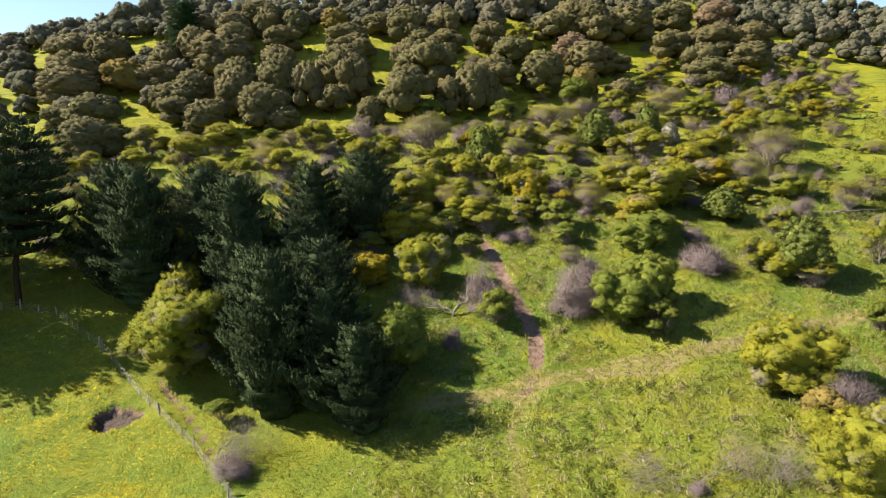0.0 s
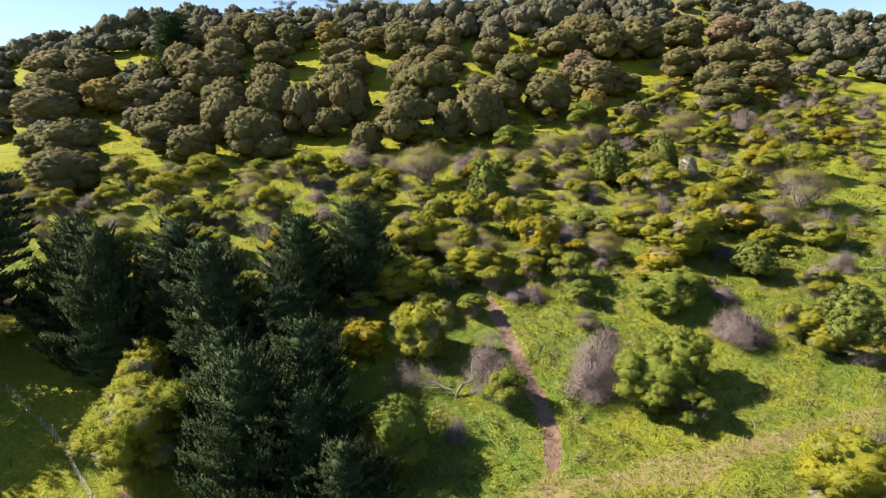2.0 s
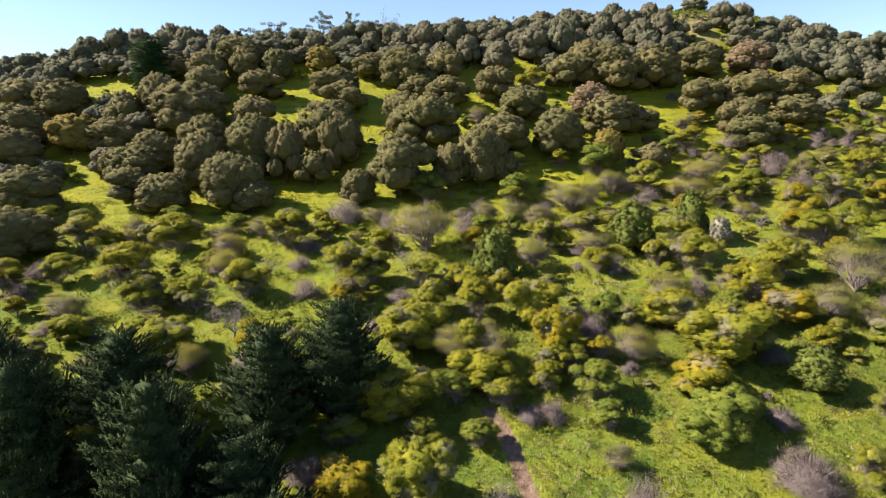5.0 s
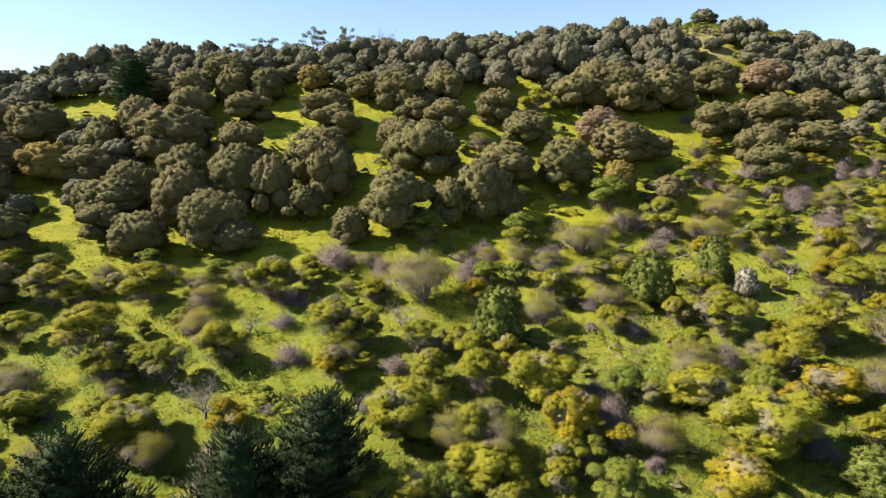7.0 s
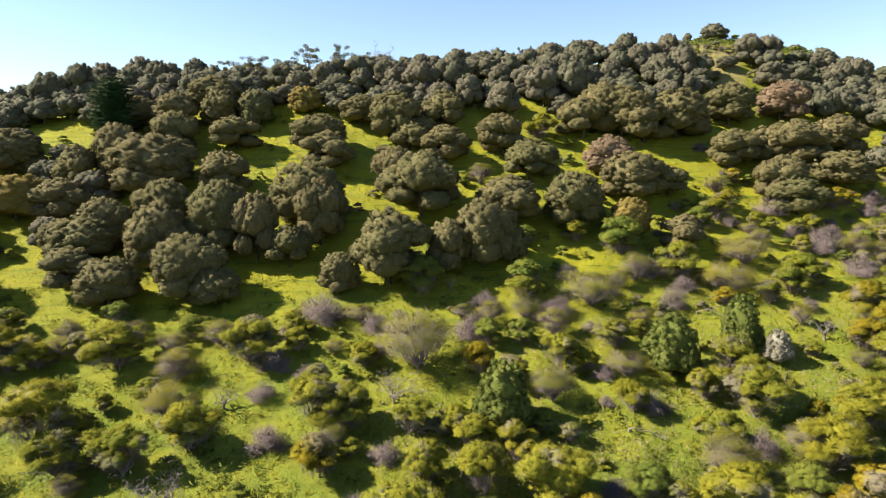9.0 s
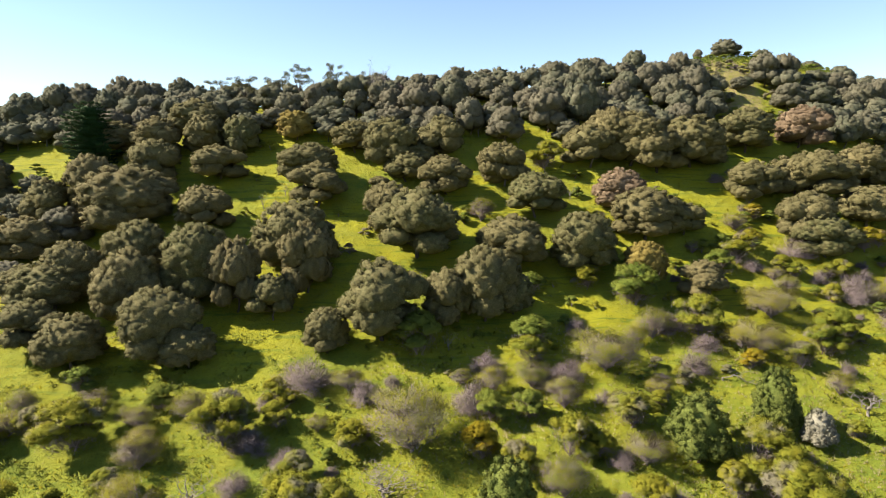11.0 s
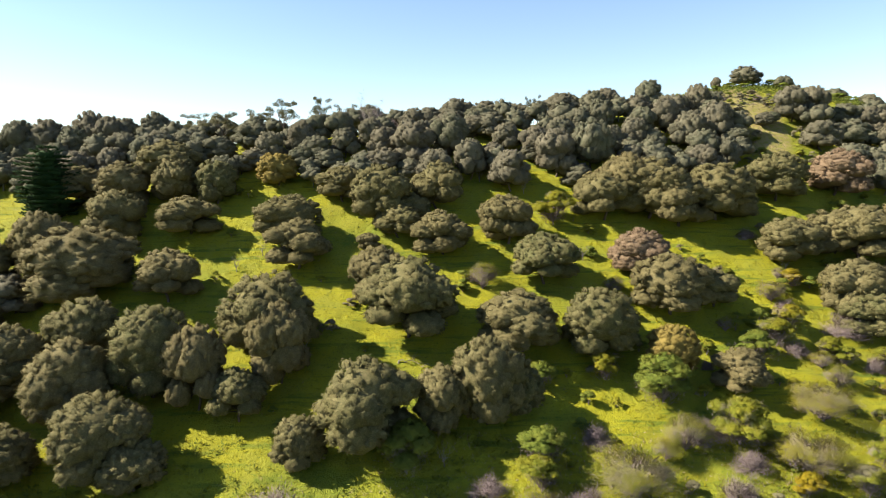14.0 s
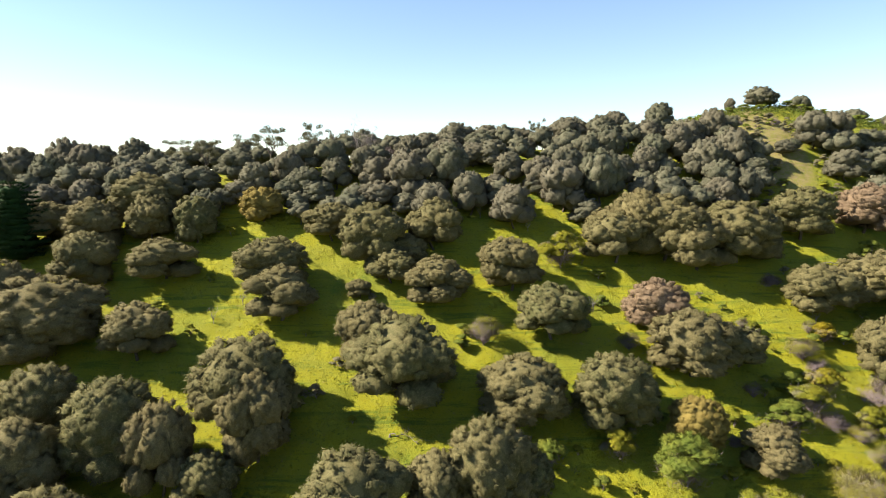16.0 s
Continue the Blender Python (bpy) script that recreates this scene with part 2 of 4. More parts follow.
def hill():
    xs = np.array(sorted(set(np.round(spread(-150, 160, 1.25, 700) + list(np.arange(-37, -28, 0.3)) + list(np.arange(4, 13, 0.5)), 2))))
    ys = np.array(sorted(set(np.round(spread(28, 275, 1.1, 700) + list(np.arange(53, 62, 0.3)), 2))))
    gx, gy = np.meshgrid(xs, ys)
    gz = surface(gx, gy)
    w, h = len(xs), len(ys)
    verts = np.stack([gx, gy, gz], -1).reshape(-1, 3)
    i = np.arange(w * h).reshape(h, w)
    faces = np.stack([i[:-1, :-1], i[:-1, 1:], i[1:, 1:], i[1:, :-1]], -1).reshape(-1, 4)
    me = bpy.data.meshes.new("ground")
    me.from_pydata(verts.tolist(), [], faces.tolist())
    me.shade_smooth()
    soil = np.exp(-(off_line(gx, gy, PATH_LINE) / 1.0) ** 4) + 0.75 * np.exp(-(off_line(gx, gy, BANK_LINE) / 0.7) ** 2)
    soil = soil + 0.5 * np.exp(-(off_line(gx, gy, TRAIL_LINE) / 0.5) ** 2) + 1.2 / (1 + np.exp(np.minimum(pit_edge(gx, gy) - 1.02, 9) * 20))
    soil = soil + 0.45 * np.exp(-(np.abs(off_line(gx, gy, TRACK_LINE) - 0.9) / 0.35) ** 2)
    dry = 0.8 * np.exp(-(off_line(gx, gy, TRACK_LINE) / 1.7) ** 2) + 0.55 * np.exp(-(off_line(gx, gy, TRAIL_LINE) / 1.5) ** 2)
    dry = dry + 0.35 * (waves(gx, gy, 14, 5) > 0.45) * (gx > 8) * (gy < 150) + 1.0 * np.exp(-((gx - 79 - 0.2 * (gy - 205)) / 7) ** 4 - ((gy - 240) / 26) ** 4)
    rgba = np.stack([np.clip(soil, 0, 1) + 1.0 * (pit_edge(gx, gy) < 1.02), np.clip(dry, 0, 1), np.clip((gy - 105) / 45, 0, 1), 0 * soil + 1], -1).reshape(-1)
    layer = me.color_attributes.new("worn", "FLOAT_COLOR", "POINT")
    layer.data.foreach_set("color", rgba.astype(np.float32))
    me.materials.append(GRASS)
    return tagged(new("ground", me), "lush green grassy hillside with yellow and straw patches", "hillside", kind="structure")


hill()


# ---- plants: shapes ----
def ball(detail=1):
    bm = bmesh.new()
    bmesh.ops.create_icosphere(bm, subdivisions=detail, radius=1.0)
    v = np.array([p.co[:] for p in bm.verts])
    f = np.array([[p.index for p in q.verts] for q in bm.faces])
    bm.free()
    return v, f


def unit(v):
    return v / (np.linalg.norm(v, axis=-1, keepdims=True) + 1e-9)


BALL_V, BALL_F = ball()
ROUND_V, ROUND_F = ball(2)


class Shape:
    """Collects triangles for one mesh, with the way in which each corner is to be shaded."""

    def __init__(self, seed):
        self.rng, self.v, self.f, self.n, self.count = np.random.RandomState(seed), [], [], [], 0

    def put(self, v, f, n=None):
        self.v.append(v)
        self.f.append(f + self.count)
        self.n.append(np.zeros_like(v) if n is None else n)
        self.count += len(v)

    def ellipsoid(self, centre, axes, rough=0.05):
        """A solid, slightly uneven heart of foliage."""
        k = self.rng.uniform(1 - rough, 1 + rough, (len(ROUND_V), 1))
        self.put(ROUND_V * k * axes + centre, ROUND_F, unit(ROUND_V / axes))

    def lobe(self, centre, r, flat, way, own):
        """A small round tuft, shaded in part as a piece of the head it sits on."""
        k = self.rng.uniform(0.86, 1.12, (len(BALL_V), 1))
        self.put(BALL_V * k * (r, r, r * flat) + centre, BALL_F, unit(BALL_V * own + way * (1.2 - own)))

    def shoot(self, root, way, length, r):
        """A slender spindle along its way."""
        a = unit(np.cross(way, (0.31, 0.52, 0.8)))
        b = np.cross(way, a)
        mid = root + way * length * 0.4
        ring = [mid + r * (math.cos(t) * a + math.sin(t) * b) for t in (0, 2.094, 4.189)]
        v = np.array([root, *ring, root + way * length])
        self.put(v, np.array([(0, 2, 1), (0, 3, 2), (0, 1, 3), (4, 1, 2), (4, 2, 3), (4, 3, 1)]), unit(v - mid + way * 0.2 * length))

    def sprays(self, roots, ways, length, width, normals=None):
        """A thin pointed triangle for each root, along its way."""
        n = len(roots)
        side = unit(np.cross(ways, self.rng.normal(size=(n, 3)) if normals is None else normals + self.rng.normal(size=(n, 3)) * 0.3))
        half = side * (width * self.rng.uniform(0.6, 1.3, (n, 1)) / 2)
        tip = roots + ways * (length * self.rng.uniform(0.6, 1.3, (n, 1)))
        if normals is not None:  # wound so that it faces outwards
            face = np.cross(half * 2, tip - roots)
            half = half * np.where((face * normals).sum(1) < 0, -1.0, 1.0)[:, None]
        self.put(np.stack([roots - half, roots + half, tip], 1).reshape(-1, 3), np.arange(3 * n).reshape(n, 3), None if normals is None else np.repeat(normals, 3, 0))

    def leaves(self, roots, ways, length, width, normals=None):
        """A four-cornered leaf spray for each root, widest in its middle."""
        n = len(roots)
        side = unit(np.cross(ways, self.rng.normal(size=(n, 3)) if normals is None else normals + self.rng.normal(size=(n, 3)) * 0.4))
        size = self.rng.uniform(0.6, 1.3, (n, 1))
        half, tip = side * (width * size / 2), roots + ways * (length * size)
        if normals is not None:
            face = np.cross(-half, tip - roots)
            half = half * np.where((face * normals).sum(1) < 0, -1.0, 1.0)[:, None]
        mid = roots + (tip - roots) * 0.55
        v = np.stack([roots, mid + half, tip, mid - half], 1).reshape(-1, 3)
        i = 4 * np.arange(n)[:, None]
        self.put(v, np.concatenate([i + (0, 2, 1), i + (0, 3, 2)]), None if normals is None else np.repeat(normals, 4, 0))

    def ways(self, n, up=-0.3):
        d = self.rng.normal(size=(4 * n, 3))
        d /= np.linalg.norm(d, axis=1, keepdims=True)
        return d[d[:, 2] > up][:n]

    def limb(self, points, r0, r1, sides=5, root=None):
        """A tapered, bent tube through the points, grown out of the ring root if one is given. Returns its rings."""
        pts = np.array(points, float)
        n = len(pts)
        rings = []
        for i, p in enumerate(pts):
            d = pts[min(i + 1, n - 1)] - pts[max(i - 1, 0)]
            d /= np.linalg.norm(d) + 1e-9
            a = np.cross(d, (0.3, 0.9, 0.2))
            a /= np.linalg.norm(a) + 1e-9
            b = np.cross(d, a)
            r = r0 + (r1 - r0) * i / (n - 1)
            t = np.arange(sides) * 2 * math.pi / sides
            rings.append(p + r * (np.cos(t)[:, None] * a + np.sin(t)[:, None] * b))
        skip = 0 if root is None else 1
        ids = [np.arange(sides) + self.count + sides * (i - skip) for i in range(n)]
        if skip:
            ids[0] = root
        faces = []
        for p, q in zip(ids, ids[1:]):
            for j in range(sides):
                k = (j + 1) % sides
                faces += [(p[j], p[k], q[k]), (p[j], q[k], q[j])]
        self.v.append(np.concatenate(rings[skip:]))
        self.n.append(np.zeros_like(self.v[-1]))
        self.f.append(np.array(faces))
        self.count += sides * (n - skip)
        return ids

    def bend(self, a, b, n=4, wobble=0.1):
        a, b = np.array(a, float), np.array(b, float)
        t = np.linspace(0, 1, n)[:, None]
        pts = a + (b - a) * t + self.rng.normal(size=(n, 3)) * wobble * np.linalg.norm(b - a) * np.sin(t * math.pi)
        return pts

    def mesh(self, name, material, smooth=True):
        me = bpy.data.meshes.new(name)
        me.from_pydata(np.concatenate(self.v).tolist(), [], np.concatenate(self.f).tolist())
        if smooth:
            me.shade_smooth()
            normals = np.concatenate(self.n)
            if np.abs(normals).max() > 0:
                me.normals_split_custom_set_from_vertices(unit(normals).tolist())
        me.materials.append(material)
        return me


def child(name, me, parent, label=""):
    ob = new(name, me)
    ob.parent = parent
    return tagged(ob, label) if label else ob


def stems(shape, tops, foot=0.0, r=0.02, split=0.3, lean=0.05):
    """A trunk that forks into limbs that end at the given places."""
    fork = np.array([shape.rng.normal() * lean, shape.rng.normal() * lean, split])
    fork_ring = shape.limb(shape.bend((0, 0, foot - 0.06), fork, 4, 0.06), r, r * 0.75, 5)[-1]
    for p in tops:
        shape.limb(shape.bend(fork, p, 4, 0.08), r * 0.6, r * 0.12, 5, fork_ring)


def canopy(s, heads, per, size, bottom=-0.35, squash=0.9, heart=0.84, own=0.45):
    """Covers domed heads (centre, half width, half height) with small round lobes; returns the lobes that are not buried:
    centre, radius and the way out of their head."""
    rng, out = s.rng, []
    for i, (c, rx, rz) in enumerate(heads):
        c, axes = np.array(c, float), np.array((rx, rx, rz))
        s.ellipsoid(c, axes * heart)
        count, turn = int(per * (rx / 0.25) ** 1.6) + 4, rng.uniform(0, 6.28)
        for k in range(count):
            z = 1 - (1 - bottom) * (k + 0.5) / count + rng.uniform(-0.06, 0.06)
            a = turn + k * 2.399 + rng.uniform(-0.3, 0.3)
            f = math.sqrt(max(0.0, 1 - min(1.0, abs(z)) ** 2))
            d = np.array((f * math.cos(a), f * math.sin(a), z))
            r = rng.uniform(*size)
            p = c + d * (axes - r * 0.55) * rng.uniform(0.90, 1.07)
            if p[2] < 0.05 or any((((p - o) / (w * 0.88, w * 0.88, h * 0.88)) ** 2).sum() < 1 for j, (o, w, h) in enumerate(heads) if j != i):
                continue
            out.append((p, r, unit(d + (0, 0, 0.15))))
    for p, r, way in out:
        s.lobe(p, r * 0.86, squash, way, own)
    return out


def fuzz(s, lobes, count, bottom=-0.6, own=0.45):
    """Places all over the outside of the lobes, the way out of the lobe, and the way in which the foliage there is shaded."""
    area = np.array([r * r for _, r, _ in lobes])
    centres, radii = np.array([p for p, _, _ in lobes]), np.array([r for _, r, _ in lobes])
    pts, nor, face = [], [], []
    for i, (c, r, way) in enumerate(lobes):
        d = s.ways(max(4, int(1.9 * count * area[i] / area.sum())), bottom)
        p = c + d * (r, r, r * 0.9)
        gap = np.linalg.norm(p[:, None] - centres[None], axis=2) - 0.93 * radii[None]
        gap[:, i] = 1
        keep = (gap.min(1) > 0) & (p[:, 2] > 0.04)
        pts.append(p[keep])
        nor.append(d[keep])
        face.append(unit(d[keep] * own + way * (1.2 - own)))
    return np.concatenate(pts), np.concatenate(nor), np.concatenate(face)


def sheoak(seed, fine=True):
    """A she-oak one metre wide and high: domed heads of fine drooping foliage at several heights, on forked limbs."""
    s, w = Shape(seed), Shape(seed + 50)
    rng = s.rng
    broad = seed % 3 == 0
    main = rng.uniform(0.38, 0.42) if broad else rng.uniform(0.30, 0.36)
    heads = [((rng.uniform(-0.05, 0.05), rng.uniform(-0.05, 0.05), 0.93 - main * 1.05), main, main * 1.05)]
    turn = rng.uniform(0, 6.28)
    for n, low, high, r0, r1 in ((rng.randint(3, 6), 0.46, 0.64, 0.18, 0.27), (rng.randint(4, 7), 0.20, 0.40, 0.17, 0.25)):
        turn += 0.5
        for i in range(n):
            a = turn + i * 6.283 / n + rng.uniform(-0.35, 0.35)
            r = rng.uniform(r0, r1)
            far = 0.47 - r + rng.uniform(-0.07, 0.03)
            heads.append(((far * math.cos(a), far * math.sin(a), rng.uniform(low, high)), r, r * rng.uniform(0.8, 1.05)))
    lobes = canopy(s, heads, 54 if fine else 24, (0.022, 0.056) if fine else (0.04, 0.075), -0.5, 1.15)
    p, out, face = fuzz(s, lobes, 13000 if fine else 5000, -0.8)
    down = unit((0, 0, -1) - out * (-out[:, 2:3]) + 1e-4)
    way = unit(down * 0.7 + out * 0.42 + rng.normal(size=p.shape) * 0.38)
    s.sprays(p + out * rng.uniform(-0.014, 0.008, (len(p), 1)), way, 0.030 if fine else 0.038, 0.0078 if fine else 0.013, unit(face + rng.normal(size=p.shape) * 0.16))
    stems(w, [np.array(c) - (0, 0, 0.3 * h) for c, _, h in heads], r=0.024, split=0.16)
    root = new("she_oak")
    child("trunk", w.mesh("trunk", BARK), root)
    child("crown", s.mesh("crown", SHEOAK), root)
    return root


def wattle(seed, fine=True, big=False):
    """A wattle one metre wide and high: flat domed leafy heads spread like umbrellas over bare twigs and several stems."""
    s, t, w = Shape(seed), Shape(seed + 25), Shape(seed + 50)
    rng = s.rng
    if big:
        heads = [((0, 0, 0.44), 0.36, 0.44)]
    else:
        m = rng.uniform(0.20, 0.28)
        heads = [((rng.uniform(-0.08, 0.08), rng.uniform(-0.08, 0.08), 0.92 - m * 0.8), m, m * 0.8)]
    n, turn = (18, 0.0) if big else (rng.randint(7, 11) if fine else 6, rng.uniform(0, 6.28))
    for i in range(n):
        a = turn + i * 6.283 / n + rng.uniform(-0.35, 0.35)
        r = rng.uniform(0.11, 0.20)
        far = 0.48 - r + rng.uniform(-0.14, 0.03)
        heads.append(((far * math.cos(a), far * math.sin(a), rng.uniform(0.20, 0.74)), r, r * rng.uniform(0.62, 0.95)))
    lobes = canopy(s, heads, 60 if big else 30 if fine else 14, (0.022, 0.05) if big else (0.022, 0.058) if fine else (0.04, 0.09), -0.9 if big else -0.3, heart=0.84 if big else 0.62)
    p, out, face = fuzz(s, lobes, 24000 if big else 11000 if fine else 2400)
    way = unit(out * 0.8 + (0, 0, 0.2) + rng.normal(size=p.shape) * 0.6)
    length, width = (0.030, 0.0065) if big else (0.050, 0.0090) if fine else (0.070, 0.018)
    s.sprays(p + out * rng.uniform(-0.045, 0.016, (len(p), 1)), way, length, width, unit(face + (0, 0, 0.4) + rng.normal(size=p.shape) * 0.2))
    stems(w, [np.array(c) for c, _, _ in heads], r=0.02, split=0.07, lean=0.03)
    root = new("wattle" if fine else "low_bush")
    child("trunk", w.mesh("trunk", BARK_MAUVE), root)
    if fine and not big:  # leafless twigs under the heads
        for c, r, h in heads:
            q = np.array(c) * rng.uniform(0.4, 1.05, (150, 1)) + rng.normal(size=(150, 3)) * 0.075
            q[:, 2] = np.maximum(q[:, 2] - 0.05, 0.02)
            t.sprays(q, unit(unit(np.array(c)) * 0.6 + rng.normal(size=q.shape) * 0.5 + (0, 0, 0.3)), 0.12, 0.006)
        tagged(child("twig", t.mesh("twig", TWIG), root, "mauve-grey leafless twigs"), kind="stuff")
    child("crown", s.mesh("crown", WATTLE), root)
    return root


def brush(seed, thick=1.0):
    """A leafless shrub one metre wide and high: limbs that break up into a soft haze of very fine twigs."""
    s, w = Shape(seed), Shape(seed + 50)
    rng = s.rng
    foot = w.limb(((0, 0, -0.08), (0, 0, 0.0), (0, 0, 0.04)), 0.03, 0.022, 3)[-1]
    for d in s.ways(34, 0.05):
        e = d * (0.43, 0.43, 0.74) * rng.uniform(0.6, 1.0)
        w.limb(w.bend((0, 0, 0.04), e, 5, 0.10), 0.010, 0.0025, 3, foot)
        n = int(150 * thick)
        root = e * rng.uniform(0.3, 1.0, (n, 1)) ** 0.6 + rng.normal(size=(n, 3)) * 0.065
        root[:, 2] = np.maximum(root[:, 2], 0.02)
        out = unit(e + (0, 0, 0.1))
        s.sprays(root, unit(out * 0.7 + rng.normal(size=(n, 3)) * 0.45 + (0, 0, 0.25)), 0.10, 0.0062 / math.sqrt(thick), unit(out + rng.normal(size=(n, 3)) * 0.3))
    top = new("dry_shrub")
    child("trunk", w.mesh("trunk", BARK_MAUVE), top)
    child("crown", s.mesh("crown", TWIG), top)
    return top


def thin_wattle(seed):
    """A half leafless wattle: a fan of bare stems and fine twigs with leaf left on its upper side."""
    s, t, w = Shape(seed), Shape(seed + 25), Shape(seed + 50)
    rng = s.rng
    foot = w.limb(((0, 0, -0.08), (0, 0, 0.0), (0, 0, 0.04)), 0.03, 0.022, 3)[-1]
    for d in s.ways(30, 0.12):
        e = d * (0.44, 0.44, 0.50) * rng.uniform(0.75, 1.0) + (0, 0, 0.34)
        w.limb(w.bend((0, 0, 0.04), e, 5, 0.07), 0.012, 0.003, 3, foot)
        n = 130
        out = unit(e - (0, 0, 0.25))
        root = e * rng.uniform(0.4, 1.0, (n, 1)) ** 0.6 + rng.normal(size=(n, 3)) * 0.06
        t.sprays(root, unit(unit(e) * 0.6 + rng.normal(size=(n, 3)) * 0.5 + (0, 0, 0.3)), 0.10, 0.0068, unit(out + rng.normal(size=(n, 3)) * 0.3))
        n = rng.randint(150, 600)
        root = e + out * 0.03 + rng.normal(size=(n, 3)) * (0.08, 0.08, 0.04)
        s.sprays(root, unit(rng.normal(size=(n, 3)) + out * 0.5), 0.024, 0.0072, unit(out + rng.normal(size=(n, 3)) * 0.25))
    top = new("wattle")
    child("trunk", w.mesh("trunk", BARK_MAUVE), top)
    tagged(child("twig", t.mesh("twig", TWIG), top, "mauve-grey leafless twigs"), kind="stuff")
    child("crown", s.mesh("crown", WATTLE), top)
    return top


def laurel(seed, name="evergreen_tree", material=None):
    """A dense rounded evergreen with large rosettes of leaves, each one standing clear of the next."""
    s, w = Shape(seed), Shape(seed + 50)
    rng = s.rng
    heads = [((0, 0, 0.52), 0.36, 0.45)] + [((0.24 * math.cos(a), 0.24 * math.sin(a), rng.uniform(0.26, 0.46)), 0.22, 0.24) for a in np.arange(5) * 1.257 + rng.uniform(0, 6)]
    lobes = canopy(s, heads, 44, (0.034, 0.062), -0.6, 0.8, 0.84, 0.9)
    p, out, face = fuzz(s, lobes, 9000, -0.5, 0.9)
    s.leaves(p, unit(out * 0.5 + (0, 0, 0.2) + rng.normal(size=p.shape) * 0.5), 0.026, 0.013, unit(face + rng.normal(size=p.shape) * 0.25))
    stems(w, [(0.1, 0, 0.5), (-0.1, 0.08, 0.55), (0, -0.1, 0.5)], r=0.03, split=0.15)
    root = new(name)
    child("trunk", w.mesh("trunk", BARK_DARK), root)
    child("crown", s.mesh("crown", material or LAUREL), root)
    return root


def pine(seed, bare=0.04, wide=1.0, name="pine_tree", material=None, upturn=0.45, heart=0.5, gap=0.06):
    """A conifer one metre wide and high: a dense dark heart, and whorls of branches whose ends turn up into bottle-brush shoots."""
    s, w = Shape(seed), Shape(seed + 50)
    rng = s.rng
    rings = w.limb(w.bend((0, 0, -0.03), (0, 0, 0.97), 40, 0.006), 0.030, 0.004, 4)
    z, skew = bare, rng.uniform(0, 6.28)
    while z < 0.95:
        k = (z - bare) / (1 - bare)
        reach = 0.5 * wide * min(1.0, 1.10 * (1 - k) ** 0.62 + 0.015) * min(1.0, 0.72 + 1.6 * k)
        if z < 0.88:
            s.ellipsoid(np.array((0, 0, z + 0.02)), np.array((heart * reach, heart * reach, 0.075 * min(1, 2 * heart))), 0.3)
        a0, n = rng.uniform(0, 6.28), 9 if z < 0.6 else 7 if z < 0.85 else 5
        for i in range(n):
            a = a0 + i * 6.283 / n + rng.uniform(-0.25, 0.25)
            r = reach * rng.uniform(0.60, 1.15) * (1 + 0.22 * math.sin(2 * a + skew + 5 * z))
            d = np.array((math.cos(a), math.sin(a), 0))
            side = np.array((-d[1], d[0], 0))
            start = np.array((0, 0, z))
            rise = r * (0.05 + upturn * rng.uniform(0.3, 0.9))
            end = start + d * r + (0, 0, rise)
            pts = w.bend(start, end, 5, 0.03)
            pts[:, 2] -= rise * 0.8 * np.sin(np.linspace(0, 1, 5) * math.pi) * 0.5
            w.limb(pts, 0.006 * (1.3 - k), 0.0015, 4, rings[min(39, int(39 * (z + 0.03)))])
            m = max(3, int(34 * r))
            for t in np.linspace(0.42, 1.0, m):
                base = start + d * r * t + (0, 0, rise * t ** 1.8)
                spread = 0.22 * r * (1.25 - t) + 0.012
                for sign in (-1, 0, 1):
                    q = base + side * sign * spread * rng.uniform(0.5, 1.0) + rng.normal(size=3) * 0.008
                    tip = unit(d * rng.uniform(0.35, 0.9) + side * sign * 0.35 + np.array((0, 0, 0.25 + upturn * rng.uniform(0.6, 1.9))))
                    L = rng.uniform(0.030, 0.055)
                    s.shoot(q, tip, L, 0.0085)
                    out = unit(d * 0.8 + (0, 0, 0.25))
                    g = rng.uniform(0, 1, (14, 1))
                    s.sprays(q + tip * L * g, unit(tip * 0.75 + rng.normal(size=(14, 3)) * 0.5), 0.024, 0.0062, unit(out + rng.normal(size=(14, 3)) * 0.22))
        z += gap * rng.uniform(0.8, 1.2)
    root = new(name)
    child("trunk", w.mesh("trunk", BARK_DARK), root)
    child("crown", s.mesh("crown", material or PINE), root)
    return root


def gum(seed):
    """A slender open-crowned tree on the crest: bare pale limbs and flat leafy heads."""
    s, w = Shape(seed), Shape(seed + 50)
    rng = s.rng
    heads = [np.array((rng.uniform(-0.36, 0.36), rng.uniform(-0.36, 0.36), rng.uniform(0.62, 0.95))) for _ in range(13)]
    for p in heads:
        for _ in range(4):
            c = p + rng.normal(size=3) * (0.06, 0.06, 0.02)
            d = s.ways(150, -0.8)
            s.leaves(c + d * (0.062, 0.062, 0.040) * s.rng.uniform(0.4, 1.1, (len(d), 1)), d * 0.8 + (0, 0, -0.2), 0.026, 0.009)
    stems(w, heads, r=0.018, split=0.38, lean=0.04)
    root = new("gum_tree")
    child("trunk", w.mesh("trunk", BARK), root)
    child("crown", s.mesh("crown", GUM), root)
    return root


